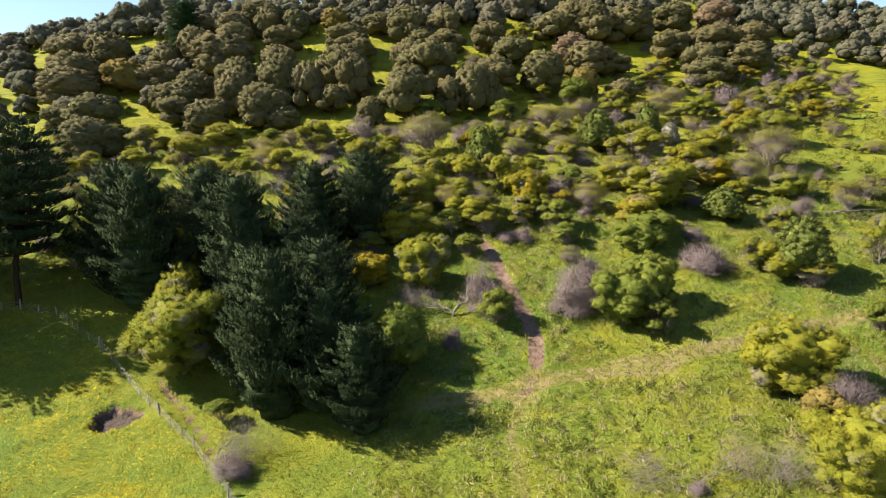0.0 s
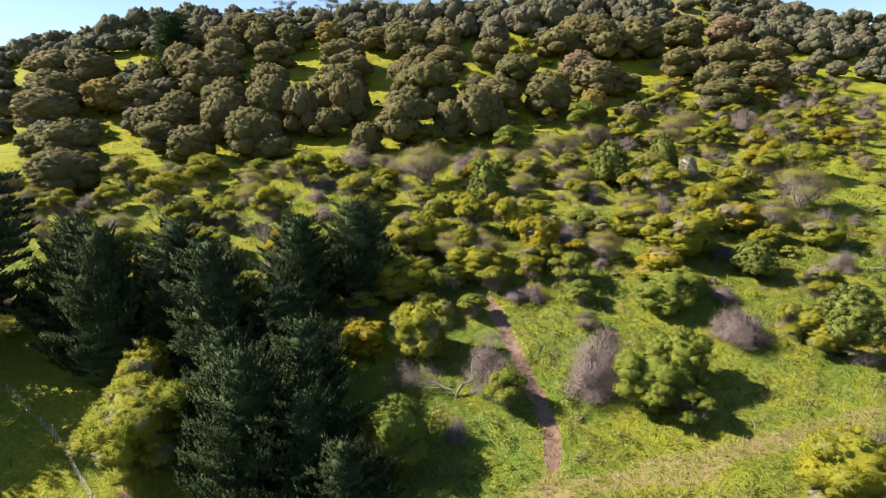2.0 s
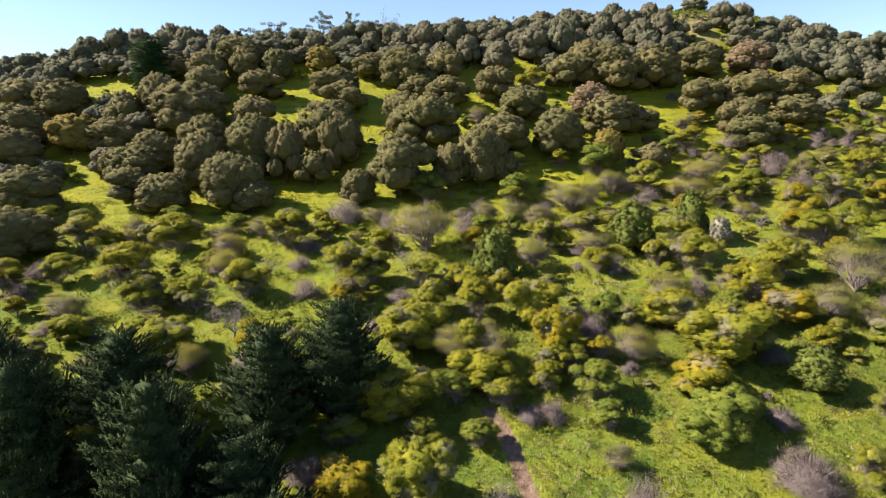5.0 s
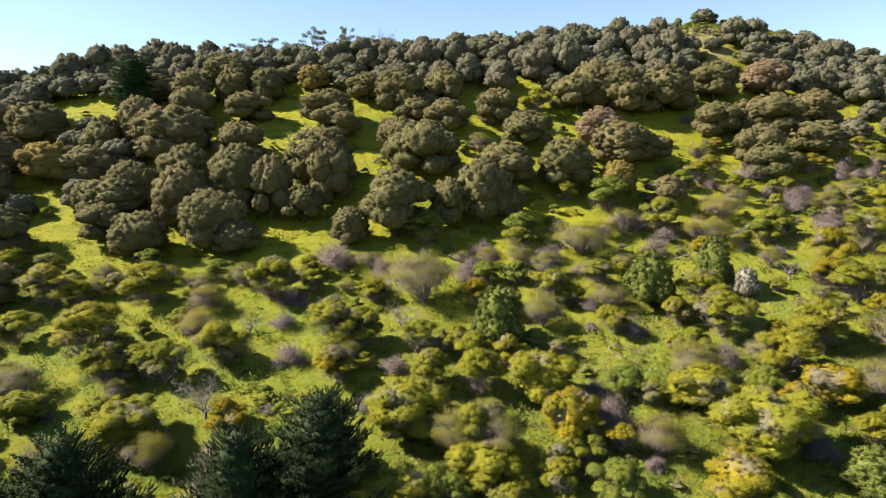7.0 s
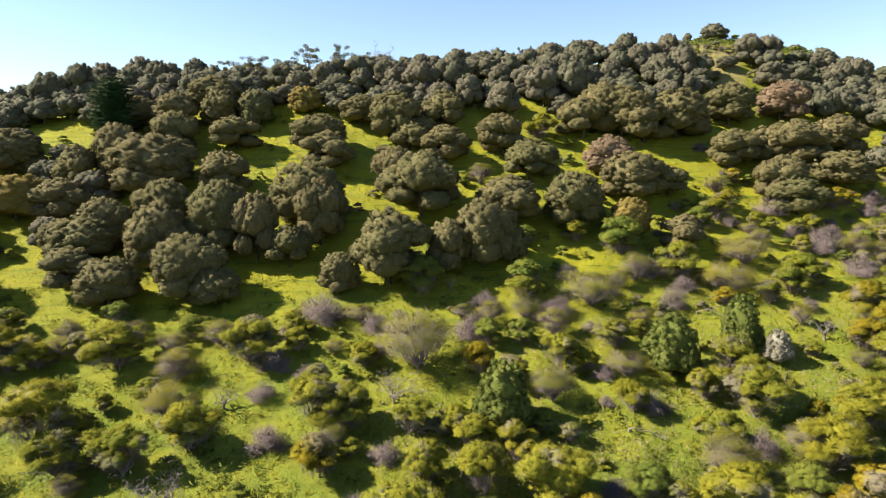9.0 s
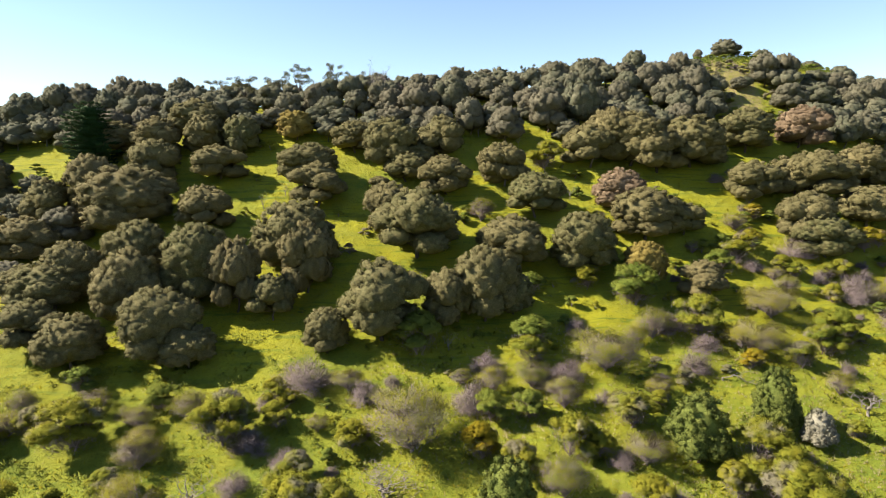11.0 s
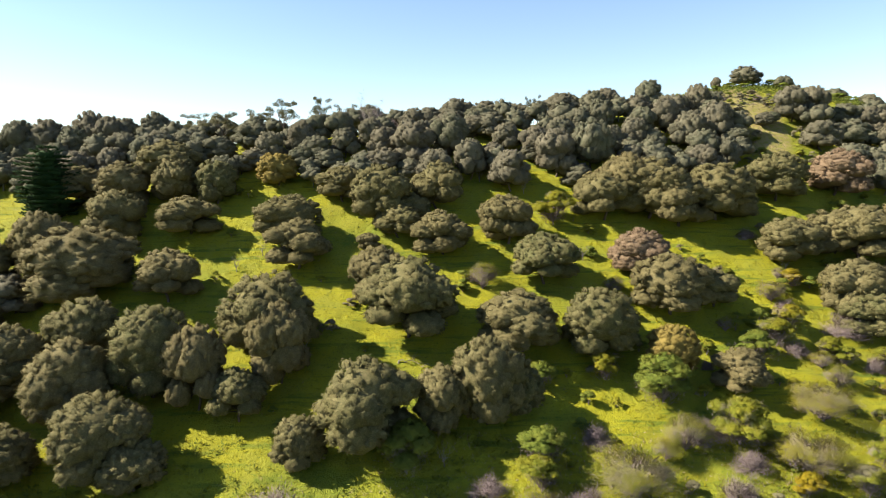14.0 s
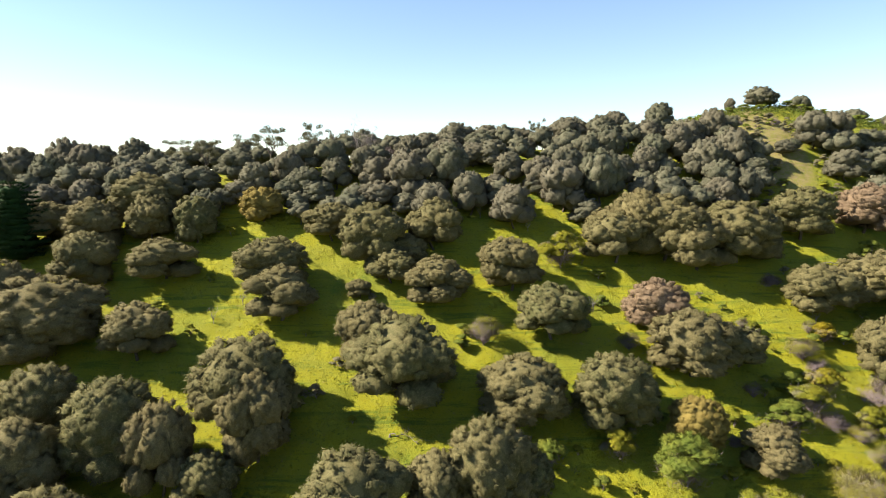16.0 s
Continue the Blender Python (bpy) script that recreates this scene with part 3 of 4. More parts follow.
def bare_tree(seed, haze=0):
    """A dead or almost leafless tree: forked pale limbs, and some fine twigs."""
    s, w = Shape(seed), Shape(seed + 50)
    rng = s.rng
    fork = w.limb(w.bend((0, 0, -0.04), (0.03, 0, 0.22), 3, 0.05), 0.030, 0.024, 4)[-1]
    for i in range(7):
        a = i * 0.9 + rng.uniform(-0.3, 0.3)
        e = np.array((math.cos(a) * rng.uniform(0.2, 0.42), math.sin(a) * rng.uniform(0.2, 0.42), rng.uniform(0.6, 0.95)))
        pts = w.bend((0.03, 0, 0.22), e, 6, 0.09)
        rings = w.limb(pts, 0.016, 0.003, 4, fork)
        for _ in range(5):
            k = rng.randint(2, 6)
            q = pts[k] + rng.normal(size=3) * (0.13, 0.13, 0.08) + (0, 0, 0.08)
            w.limb(w.bend(pts[k], q, 4, 0.12), 0.006, 0.0015, 4, rings[k])
            if haze:
                s.sprays(q + rng.normal(size=(haze, 3)) * 0.06, unit(rng.normal(size=(haze, 3)) * 0.5 + (0, 0, 0.4)), 0.09, 0.008)
    root = new("bare_tree")
    child("trunk", w.mesh("trunk", DEADWOOD), root)
    if haze:
        child("crown", s.mesh("crown", TWIG), root)
    return root


# ---- plants: planting ----
KINDS = {  # shapes, material of the crown, label, category, group
    "S": ("she_oak", None, "domed grey-olive she-oak with drooping foliage", "tree", "she-oaks on the hillside"),
    "O": ("wattle", WATTLE_OLIVE, "dark olive-green bushy wattle in the grass", "shrub", "wattles on the slope"),
    "B": ("she_oak", SHEOAK_BROWN, "brownish domed she-oak with drooping foliage", "tree", "she-oaks on the hillside"),
    "T": ("she_oak", SHEOAK_TAN, "tan-yellow flowering she-oak among grey ones", "tree", "she-oaks on the hillside"),
    "Y": ("wattle", None, "olive-yellow rounded wattle shrub on the grassy slope", "shrub", "wattles on the slope"),
    "A": ("wattle", WATTLE_GOLD, "golden-orange flowering wattle shrub on the slope", "shrub", "wattles on the slope"),
    "M": ("thin_wattle", None, "thin mauve-grey and olive wattle, half leafless", "shrub", "wattles on the slope"),
    "G": ("dry_shrub", None, "leafless purple-grey twiggy shrub", "shrub", "dry shrubs"),
    "E": ("evergreen", None, "dense rounded evergreen tree with pale leaf rosettes", "tree", "evergreen trees"),
    "V": ("evergreen", SILVER, "silvery-white leaved round shrub beside an evergreen", "shrub", ""),
    "P": ("pine", None, "dark green pine with upturned shoots", "tree", "pines by the paddock"),
    "K": ("tall_pine", None, "tall dark pine with bare lower trunk by the fence", "tree", "pines by the paddock"),
    "C": ("conifer", None, "black-green layered conifer among she-oaks", "tree", ""),
    "U": ("gum", None, "slender open-crowned gum tree on the crest", "tree", "gum trees on the crest"),
    "N": ("thin_tree", None, "almost leafless spreading tree with grey twigs", "tree", "bare trees"),
    "D": ("dead_tree", None, "dead bare tree with bleached forked limbs", "tree", "bare trees"),
    "y": ("low_wattle", None, "low olive-yellow wattle bush in long grass", "shrub", "low bushes"),
    "o": ("low_wattle", WATTLE_OLIVE, "low dark olive bush in long grass", "shrub", "low bushes"),
    "m": ("low_wattle", WATTLE_MAUVE, "low mauve-grey bush in long grass", "shrub", "low bushes"),
    "F": ("far_oak", SHEOAK_HAZED, "domed grey-olive she-oak near the crest", "tree", "she-oaks on the hillside"),
}
SHAPES = {
    "she_oak": [sheoak(100 + i) for i in range(6)],
    "far_oak": [sheoak(140 + i, False) for i in range(4)],
    "wattle": [wattle(200 + i) for i in range(6)],
    "big_wattle": [wattle(220 + i, big=True) for i in range(4)],
    "low_wattle": [wattle(240 + i, False) for i in range(4)],
    "thin_wattle": [thin_wattle(260 + i) for i in range(4)],
    "dense_shrub": [brush(320 + i, 2.3) for i in range(3)],
    "dry_shrub": [brush(300 + i) for i in range(4)],
    "evergreen": [laurel(400 + i) for i in range(2)],
    "pine": [pine(500 + i) for i in range(3)],
    "tall_pine": [pine(520 + i, 0.28, 1.1, upturn=0.1, heart=0.22, gap=0.085) for i in range(2)],
    "conifer": [pine(530, 0.08, 1.0, "conifer", CONIFER, 0.0)],
    "gum": [gum(540 + i) for i in range(2)],
    "thin_tree": [bare_tree(550, 14)],
    "dead_tree": [bare_tree(560 + i) for i in range(2)],
}
USED = set()
PLANTED = []
dice = random.Random(11)


def plant(kind, x, y, width, height):
    shapes, material, label, category, group = KINDS[kind]
    if shapes == "wattle" and width > 6.2 and y < 104:
        shapes = "big_wattle"
    if shapes == "far_oak":
        width, height = 0.94 * width, 0.92 * height
    if shapes == "she_oak":  # width and height are those of the main crown, without its outer sprays
        width, height = 1.17 * width, 1.05 * height
    if shapes in ("wattle", "thin_wattle"):
        height = max(height, 0.78 * width)
    if shapes == "dry_shrub" and y < 96:
        shapes = "dense_shrub"
    proto = dice.choice(SHAPES[shapes])
    m = Matrix.LocRotScale((x, y, float(surface(x, y)) - 0.03), Euler((dice.uniform(-0.04, 0.04), dice.uniform(-0.04, 0.04), dice.uniform(0, 6.28))), (width * dice.uniform(0.94, 1.06), width * dice.uniform(0.94, 1.06), height))
    if proto in USED:
        ob = copy_thing(proto, m)
        ob.scale = (1, 1, 1)
        ob.matrix_basis = m
    else:
        USED.add(proto)
        ob = proto
        ob.matrix_basis = m
    tagged(ob, label, category, group)
    if not group and "group" in ob:
        del ob["group"]
    for part in ob.children:
        if part.name.startswith("crown"):
            slot = part.material_slots[0]
            slot.link = "OBJECT"
            slot.material = material or part.data.materials[0]
    PLANTED.append((x, y, width / 2))
    return ob


def stand(kind, *rows):
    for x, y, width, height in rows:
        if kind == "F" and width > 12:  # a broad clump near the crest is two trees
            plant(kind, x + 0.24 * width, y + 1.5, 0.62 * width, 0.95 * height)
            plant(kind, x - 0.24 * width, y - 1.0, 0.66 * width, 0.88 * height)
        else:
            plant(kind, x, y, width, height)


# ---- the plants that stand out: x, y, width, height ----
stand("P",
      (-7.6, 53.8, 8.2, 10.6), (-11.8, 57.2, 10.6, 12.5), (-16.9, 57.2, 11.6, 17.0), (-20.2, 65.0, 11.0, 14.0),
      (-13.2, 65.1, 11.3, 14.0), (-17.0, 73.0, 12.0, 13.0), (-24.2, 73.5, 12.5, 17.5), (-37.8, 76.0, 13.5, 18.0),
      (-43.5, 82.0, 12.5, 16.0), (-33.0, 84.0, 13.5, 14.0), (-18.0, 84.7, 12.0, 14.0), (-11.3, 89.2, 12.8, 13.8))
stand("K",
      (-66.0, 69.0, 14.0, 23.5), (-54.3, 76.5, 14.0, 24.0), (-70.0, 79.0, 13.0, 21.0), (-60.0, 80.0, 13.0, 21.0))
stand("E",
      (44.0, 73.3, 8.2, 8.2), (41.0, 88.5, 6.7, 5.2), (7.8, 113.9, 7.9, 8.7), (31.1, 122.8, 8.4, 8.6), (42.5, 127.2, 6.6, 8.4))
stand("V",
      (46.2, 124.2, 4.4, 4.7))
stand("C",
      (-79.4, 199.3, 15.5, 16.0))
stand("T",
      (32.3, 49.0, 3.4, 3.2), (36.5, 159.3, 8.2, 8.2), (-84.6, 168.6, 12.1, 10.0), (-33.4, 207.5, 9.2, 7.4))
stand("B",
      (37.5, 179.0, 11.2, 9.5), (88.6, 204.5, 12.4, 10.2))
stand("U",
      (-50.9, 224.2, 8.5, 9.5), (-36.3, 225.7, 9.0, 11.0), (28.4, 244.5, 4.4, 8.6), (-46.2, 240.0, 9.0, 9.0), (-27.9, 230.0, 7.0, 10.0), (-22.0, 236.0, 6.0, 8.5), (-62.0, 236.0, 8.0, 9.0))
stand("N",
      (-27.1, 101.8, 7.4, 6.0), (-5.3, 119.0, 7.5, 3.7), (-15.5, 229.0, 9.5, 9.0))
stand("D",
      (28.8, 184, 2.6, 3.0), (20.4, 203.6, 2.4, 3.0), (11.1, 207.8, 2.4, 2.8), (-23.3, 208.2, 2.6, 3.0), (-35.2, 182.1, 2.4, 3.2),
      (-31.5, 186.2, 2.4, 3.0), (-19.1, 163.8, 2.6, 3.2), (2.4, 145.3, 2.6, 3.0), (65.4, 181.6, 2.8, 3.2), (-26.5, 118.6, 6.6, 3.3), (55.6, 129.3, 6.5, 3.3))
stand("S",
      (-70.6, 124.9, 12.4, 9.4), (-53.0, 142.0, 9.3, 8.4), (-36.0, 142.4, 8.4, 6.7), (-79.2, 142.6, 12.8, 10.0), (-40.6, 144.3, 11.5, 11.5),
      (-16.0, 145.4, 6.6, 7.4), (-87.7, 145.7, 8.8, 6.7), (-7.6, 146.9, 13.0, 13.3), (-62.0, 147.3, 10.0, 7.5), (2.2, 150.5, 8.0, 9.4),
      (-48.6, 151.9, 11.0, 12.6), (13.2, 153.4, 6.5, 7.2), (-26.2, 152.9, 7.5, 7.8), (-32.5, 154.6, 8.5, 13.1), (8.6, 151.8, 10.2, 12.8),
      (-63.5, 155.7, 12.6, 8.6), (45.7, 156.8, 8.5, 6.4), (-68.1, 157.0, 9.6, 7.3), (-40.0, 157.4, 12.0, 14.0), (-61.5, 158.7, 9.5, 10.2))
stand("S",
      (-21.8, 158.9, 9.8, 13.0), (-94.4, 160.4, 14.8, 11.1), (-52.0, 161.9, 11.0, 12.0), (27.0, 163.2, 11.5, 11.2), (-25.0, 163.5, 15.0, 14.0),
      (14.7, 164.3, 12.8, 9.8), (72.3, 166.5, 10.5, 8.0), (-75.1, 168.5, 11.2, 8.5), (-2.8, 167.2, 15.6, 13.5), (-8.0, 173.8, 10.2, 10.6), (71.4, 170.6, 11.6, 10.0),
      (41.0, 171.8, 13.7, 10.4), (-99.0, 172.4, 14.1, 10.7), (48.4, 173.2, 8.4, 6.4), (-44.8, 175.6, 10.8, 9.4), (86.1, 175.8, 11.4, 8.6),
      (-60.0, 177.0, 18.0, 13.2), (20.8, 178.4, 11.6, 9.4), (-76.5, 177.7, 9.5, 10.5), (-69.0, 181.1, 10.5, 13.2))
stand("S",
      (-24.2, 183.2, 12.0, 9.2), (-27.4, 190.0, 12.0, 9.6), (67.4, 184.3, 11.6, 8.6), (81.3, 184.8, 15.2, 11.0), (-96.1, 185.1, 13.1, 11.0), (2.6, 185.8, 11.0, 8.6),
      (-107.4, 186.5, 13.2, 11.1), (77.8, 186.9, 11.4, 8.6), (-11.5, 187.4, 4.5, 3.4), (15.2, 189.0, 11.2, 9.6), (94.0, 190.3, 12.5, 9.5),
      (-5.6, 190.6, 9.4, 7.1), (-62.0, 191.5, 10.2, 10.2), (-47.2, 191.7, 12.0, 8.2), (50.6, 193.4, 13.2, 11.0), (-9.7, 194.6, 13.0, 12.0),
      (35.5, 195.5, 11.4, 9.9), (45.3, 196.5, 15.5, 13.0), (58.9, 196.2, 15.0, 12.0), (2.0, 198.9, 10.6, 10.2), (40.6, 199.1, 11.8, 12.0))
stand("S",
      (-18.6, 201.4, 10.2, 7.7), (-45.2, 202.2, 8.6, 9.6), (-54.4, 202.7, 9.2, 10.0), (74.5, 203.1, 12.8, 10.8))
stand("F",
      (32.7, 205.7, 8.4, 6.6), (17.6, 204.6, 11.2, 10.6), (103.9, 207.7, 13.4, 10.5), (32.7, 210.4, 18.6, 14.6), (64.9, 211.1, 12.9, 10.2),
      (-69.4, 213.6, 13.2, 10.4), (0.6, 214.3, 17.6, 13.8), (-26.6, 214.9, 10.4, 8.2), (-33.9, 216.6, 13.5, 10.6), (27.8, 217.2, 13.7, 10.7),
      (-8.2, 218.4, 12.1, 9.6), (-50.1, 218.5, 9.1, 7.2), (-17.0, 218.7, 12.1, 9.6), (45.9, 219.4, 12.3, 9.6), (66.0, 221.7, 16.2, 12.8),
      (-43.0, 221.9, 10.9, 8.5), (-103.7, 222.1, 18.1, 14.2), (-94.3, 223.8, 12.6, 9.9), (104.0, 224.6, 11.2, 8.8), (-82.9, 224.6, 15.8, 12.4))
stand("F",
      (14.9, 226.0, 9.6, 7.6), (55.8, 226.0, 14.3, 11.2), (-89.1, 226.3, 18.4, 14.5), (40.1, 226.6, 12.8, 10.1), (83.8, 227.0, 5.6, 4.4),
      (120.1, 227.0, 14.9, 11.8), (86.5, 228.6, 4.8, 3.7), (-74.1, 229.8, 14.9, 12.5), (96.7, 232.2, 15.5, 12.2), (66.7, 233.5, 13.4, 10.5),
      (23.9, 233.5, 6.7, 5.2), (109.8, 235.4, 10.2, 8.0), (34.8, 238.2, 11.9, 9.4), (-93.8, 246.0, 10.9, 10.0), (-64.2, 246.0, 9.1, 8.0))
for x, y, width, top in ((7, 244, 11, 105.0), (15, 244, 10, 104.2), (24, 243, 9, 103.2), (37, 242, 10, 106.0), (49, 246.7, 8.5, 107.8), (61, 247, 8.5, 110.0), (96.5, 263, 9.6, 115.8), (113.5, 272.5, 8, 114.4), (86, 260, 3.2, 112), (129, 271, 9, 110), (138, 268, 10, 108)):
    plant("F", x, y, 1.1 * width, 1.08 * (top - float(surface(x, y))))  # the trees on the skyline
stand("O",
      (-21.5, 55.8, 3.3, 2.6), (46.2, 62.4, 3.7, 3.6), (-4.7, 63.0, 7.5, 8.1), (24.1, 66.1, 5.4, 4.0), (20.6, 68.4, 8.4, 7.0),
      (6.3, 70.0, 5.8, 4.3), (24.4, 70.4, 7.0, 7.7), (44.3, 79.0, 4.3, 3.2), (27.0, 82.3, 7.5, 5.5), (3.7, 84.0, 4.5, 3.3),
      (28.9, 84.4, 7.4, 5.0), (17.5, 85.4, 4.5, 3.0), (17.2, 89.7, 6.1, 4.1), (-48.9, 137.5, 5.4, 3.7), (14.8, 144.4, 7.6, 5.1),
      (-2.2, 144.4, 8.7, 7.0), (33.8, 155.0, 10.2, 7.5), (16.5, 157.4, 5.8, 4.4))
stand("Y",
      (28.2, 38.4, 8.5, 8.2), (32.0, 54.4, 8.9, 8.2), (-28.3, 63.8, 12.4, 10.8), (-31.3, 71.5, 7.0, 9.0), (44.6, 71.4, 5.1, 3.8), (-15.5, 72.0, 6.8, 5.7),
      (42.8, 74.4, 6.9, 5.1), (54.6, 74.8, 6.1, 6.8), (39.7, 77.3, 4.4, 4.3), (-2.5, 77.5, 7.2, 7.8), (-33.9, 81.9, 8.5, 8.2),
      (46.4, 83.1, 6.1, 4.5), (-2.2, 84.0, 5.4, 4.0), (-39.3, 84.6, 5.6, 5.0), (-10.4, 84.8, 5.1, 3.5), (-23.0, 87.9, 8.5, 5.8),
      (-5.7, 88.5, 9.8, 6.6), (4.4, 92.4, 7.7, 5.2), (13.2, 93.6, 4.9, 3.3), (53.7, 94.2, 6.6, 4.5), (33.6, 94.2, 11.5, 7.8))
stand("Y",
      (15.4, 94.3, 4.3, 2.9), (3.1, 96.2, 5.9, 5.9), (48.0, 96.4, 4.2, 2.9), (-54.1, 96.5, 6.3, 5.6), (-34.9, 98.3, 9.8, 6.6),
      (-4.0, 99.6, 10.0, 7.1), (29.7, 101.0, 8.6, 5.8), (-48.4, 102.1, 6.3, 4.3), (12.3, 103.2, 8.1, 7.1), (4.8, 104.9, 6.6, 6.6),
      (42.2, 105.6, 8.4, 5.7), (-1.2, 105.9, 5.9, 5.8), (-41.5, 108.1, 7.7, 5.2), (-34.7, 108.5, 7.7, 5.2), (9.0, 109.0, 5.1, 5.1),
      (-38.1, 109.5, 6.0, 4.1), (49.1, 110.5, 8.9, 6.1), (4.4, 111.0, 6.0, 4.1), (-28.4, 111.3, 8.0, 5.4), (-45.8, 111.9, 11.7, 7.9))
stand("Y",
      (-2.7, 113.2, 6.2, 4.2), (37.9, 113.9, 8.4, 5.7), (-65.6, 114.5, 7.2, 4.9), (-11.0, 114.8, 7.4, 6.2), (-14.3, 115.2, 8.6, 5.8),
      (23.8, 115.9, 5.6, 3.8), (-58.3, 117.1, 6.6, 4.5), (37.9, 120.2, 8.9, 6.1), (64.6, 120.2, 9.8, 6.6), (60.2, 120.7, 8.0, 5.4),
      (16.8, 123.9, 6.1, 6.1), (-59.3, 126.4, 9.4, 6.4), (-43.9, 126.7, 9.5, 6.4), (-55.2, 126.9, 5.5, 3.7), (-25.9, 127.5, 9.5, 6.4),
      (25.1, 128.7, 6.5, 4.3), (-51.0, 129.8, 4.9, 3.3), (-64.6, 135.3, 6.2, 4.2), (-72.5, 136.9, 6.3, 4.3), (73.4, 138.1, 10.2, 6.9))
stand("Y",
      (52.6, 139.0, 5.5, 3.7), (14.1, 141.1, 6.6, 4.4), (57.7, 142.5, 6.5, 4.3), (61.3, 144.3, 7.4, 6.0), (44.7, 146.6, 3.3, 2.3),
      (41.5, 147.6, 8.7, 7.1), (88.1, 152.6, 8.5, 5.8), (26.4, 158.9, 5.9, 4.4), (55.2, 165.0, 6.3, 4.7), (25.1, 194.4, 9.4, 7.0))
stand("A",
      (-9.5, 78.1, 7.0, 5.2), (29.0, 89.2, 7.4, 5.0), (14.0, 97.0, 7.0, 7.0), (44.2, 100.3, 7.8, 5.3),
      (-24.0, 100.4, 5.5, 3.7), (-12.9, 107.7, 6.5, 4.3), (59.5, 126.2, 6.3, 4.3), (63.6, 131.7, 7.7, 7.7), (82.3, 136.6, 7.6, 5.1),
      (80.7, 168.0, 6.4, 4.7), (84.4, 169.4, 4.7, 3.5))
stand("M",
      (17.1, 80.5, 3.7, 2.7), (1.3, 96.9, 6.6, 4.5), (50.1, 100.4, 7.0, 4.8), (30.8, 105.8, 6.6, 4.5), (56.8, 106.3, 10.4, 7.0),
      (40.5, 107.8, 4.8, 3.3), (-32.3, 116.5, 7.2, 4.9), (14.6, 118.1, 6.6, 4.4), (25.0, 122.3, 6.1, 4.1), (-2.5, 125.6, 11.4, 7.7),
      (24.9, 140.1, 9.4, 6.4), (48.0, 142.6, 8.6, 5.8), (33.8, 146.6, 7.0, 4.8), (54.5, 151.1, 8.5, 5.7), (9.5, 177.1, 6.6, 4.9))
stand("G",
      (18.6, 41.6, 1.9, 1.4), (-17.8, 48.0, 4.3, 3.0), (35.3, 50.8, 6.2, 5.5), 
      (38.5, 60.5, 3.2, 2.6), (1.1, 65.9, 2.8, 3.6), (15.4, 71.2, 7.6, 5.8), (17.2, 74.0, 8.4, 6.4),
      (5.0, 72.9, 6.6, 5.9), (33.6, 76.7, 7.3, 5.1), (34.0, 78.3, 6.4, 4.5), (-13.5, 81.0, 5.4, 3.8), (9.4, 87.1, 3.7, 2.6),
      (11.9, 87.2, 3.7, 3.1), (39.1, 93.3, 4.0, 2.8), (22.2, 93.5, 3.0, 2.1), (19.3, 99.0, 5.8, 5.9), (-5.8, 109.7, 4.3, 3.0))
stand("G",
      (-19.5, 111.9, 5.8, 4.1), (-22.5, 120.3, 4.8, 3.4), (22.1, 122.2, 4.1, 2.9), (-17.4, 124.0, 4.3, 3.0), (-22.2, 126.0, 6.0, 4.2),
      (5.1, 132.8, 6.4, 5.4), (16.4, 137.1, 5.8, 4.1), (-17.5, 137.2, 8.8, 6.2), (19.2, 138.2, 6.2, 4.3), (7.7, 140.8, 5.4, 3.8),
      (40.8, 143.1, 5.5, 3.8), (73.0, 147.3, 7.8, 5.5), (37.5, 148.2, 6.5, 4.5), (71.0, 155.1, 9.7, 6.8), (67.2, 167.0, 8.1, 5.9),
      (62.3, 190.2, 4.6, 3.2), (-9.5, 230.8, 6.4, 5.3))

stand("K", (-58.5, 67.0, 13.0, 22.0), (-76.0, 75.5, 14.0, 22.0), (-62.0, 92.0, 13.0, 20.0), (-80.0, 84.0, 14.0, 20.0))

stand("S",
      (-65.2, 201.3, 12.2, 10.6), (-76.0, 205.0, 10.8, 8.0), (-58.2, 208.8, 13.9, 10.3), (-3.9, 194.2, 8.7, 6.4), (60.4, 203.4, 10.6, 7.6),
      (36.2, 201.6, 9.2, 6.9))
stand("F",
      (-39.4, 213.9, 8.2, 6.2), (-43.1, 212.2, 6.7, 5.2), (-59.2, 223.9, 10.2, 7.7), (-65.0, 221.1, 11.4, 8.6), (-10.0, 210.9, 9.3, 7.0),
      (-4.0, 208.9, 7.8, 6.0), (5.3, 207.1, 15.5, 11.4), (11.0, 226.3, 8.9, 6.7), (56.4, 215.2, 6.9, 5.2), (48.4, 211.8, 12.1, 9.3),
      (-29.6, 213.4, 8.2, 6.1), (-23.3, 212.2, 8.1, 6.0), (23.9, 215.2, 6.9, 5.1), (94.6, 220.2, 11.4, 8.7), (100.2, 216.9, 8.4, 6.3),
      (73.0, 220.3, 8.6, 6.3))


# ---- plants that fill the stands ----
def room(x, y, gap):
    return all((x - a) ** 2 + (y - b) ** 2 > (gap + r * 0.75) ** 2 for a, b, r in PLANTED)


def fill(kinds, count, inside, size, tall, gap, xs=(-150, 165), ys=(70, 262)):
    """Scatter plants on free ground where inside(x, y) holds."""
    made = 0
    for _ in range(count * 40):
        x, y = dice.uniform(*xs), dice.uniform(*ys)
        if inside(x, y) and room(x, y, gap):
            w = dice.uniform(*size)
            plant(dice.choice(kinds), x, y, w, w * dice.uniform(*tall))
            made += 1
            if made == count:
                break


def upper_wood(x, y):
    if 77 < x - 0.2 * (y - 225) < 90 and 205 < y or (y > 240 and x > 20) or y > 252:
        return False
    if math.hypot(x + 76, y - 188) < 10:
        return False
    return y > 205 + 0.04 * abs(x) or (x < -62 and y > 140 - 0.3 * (x + 62)) or (x > 84 and y > 182)


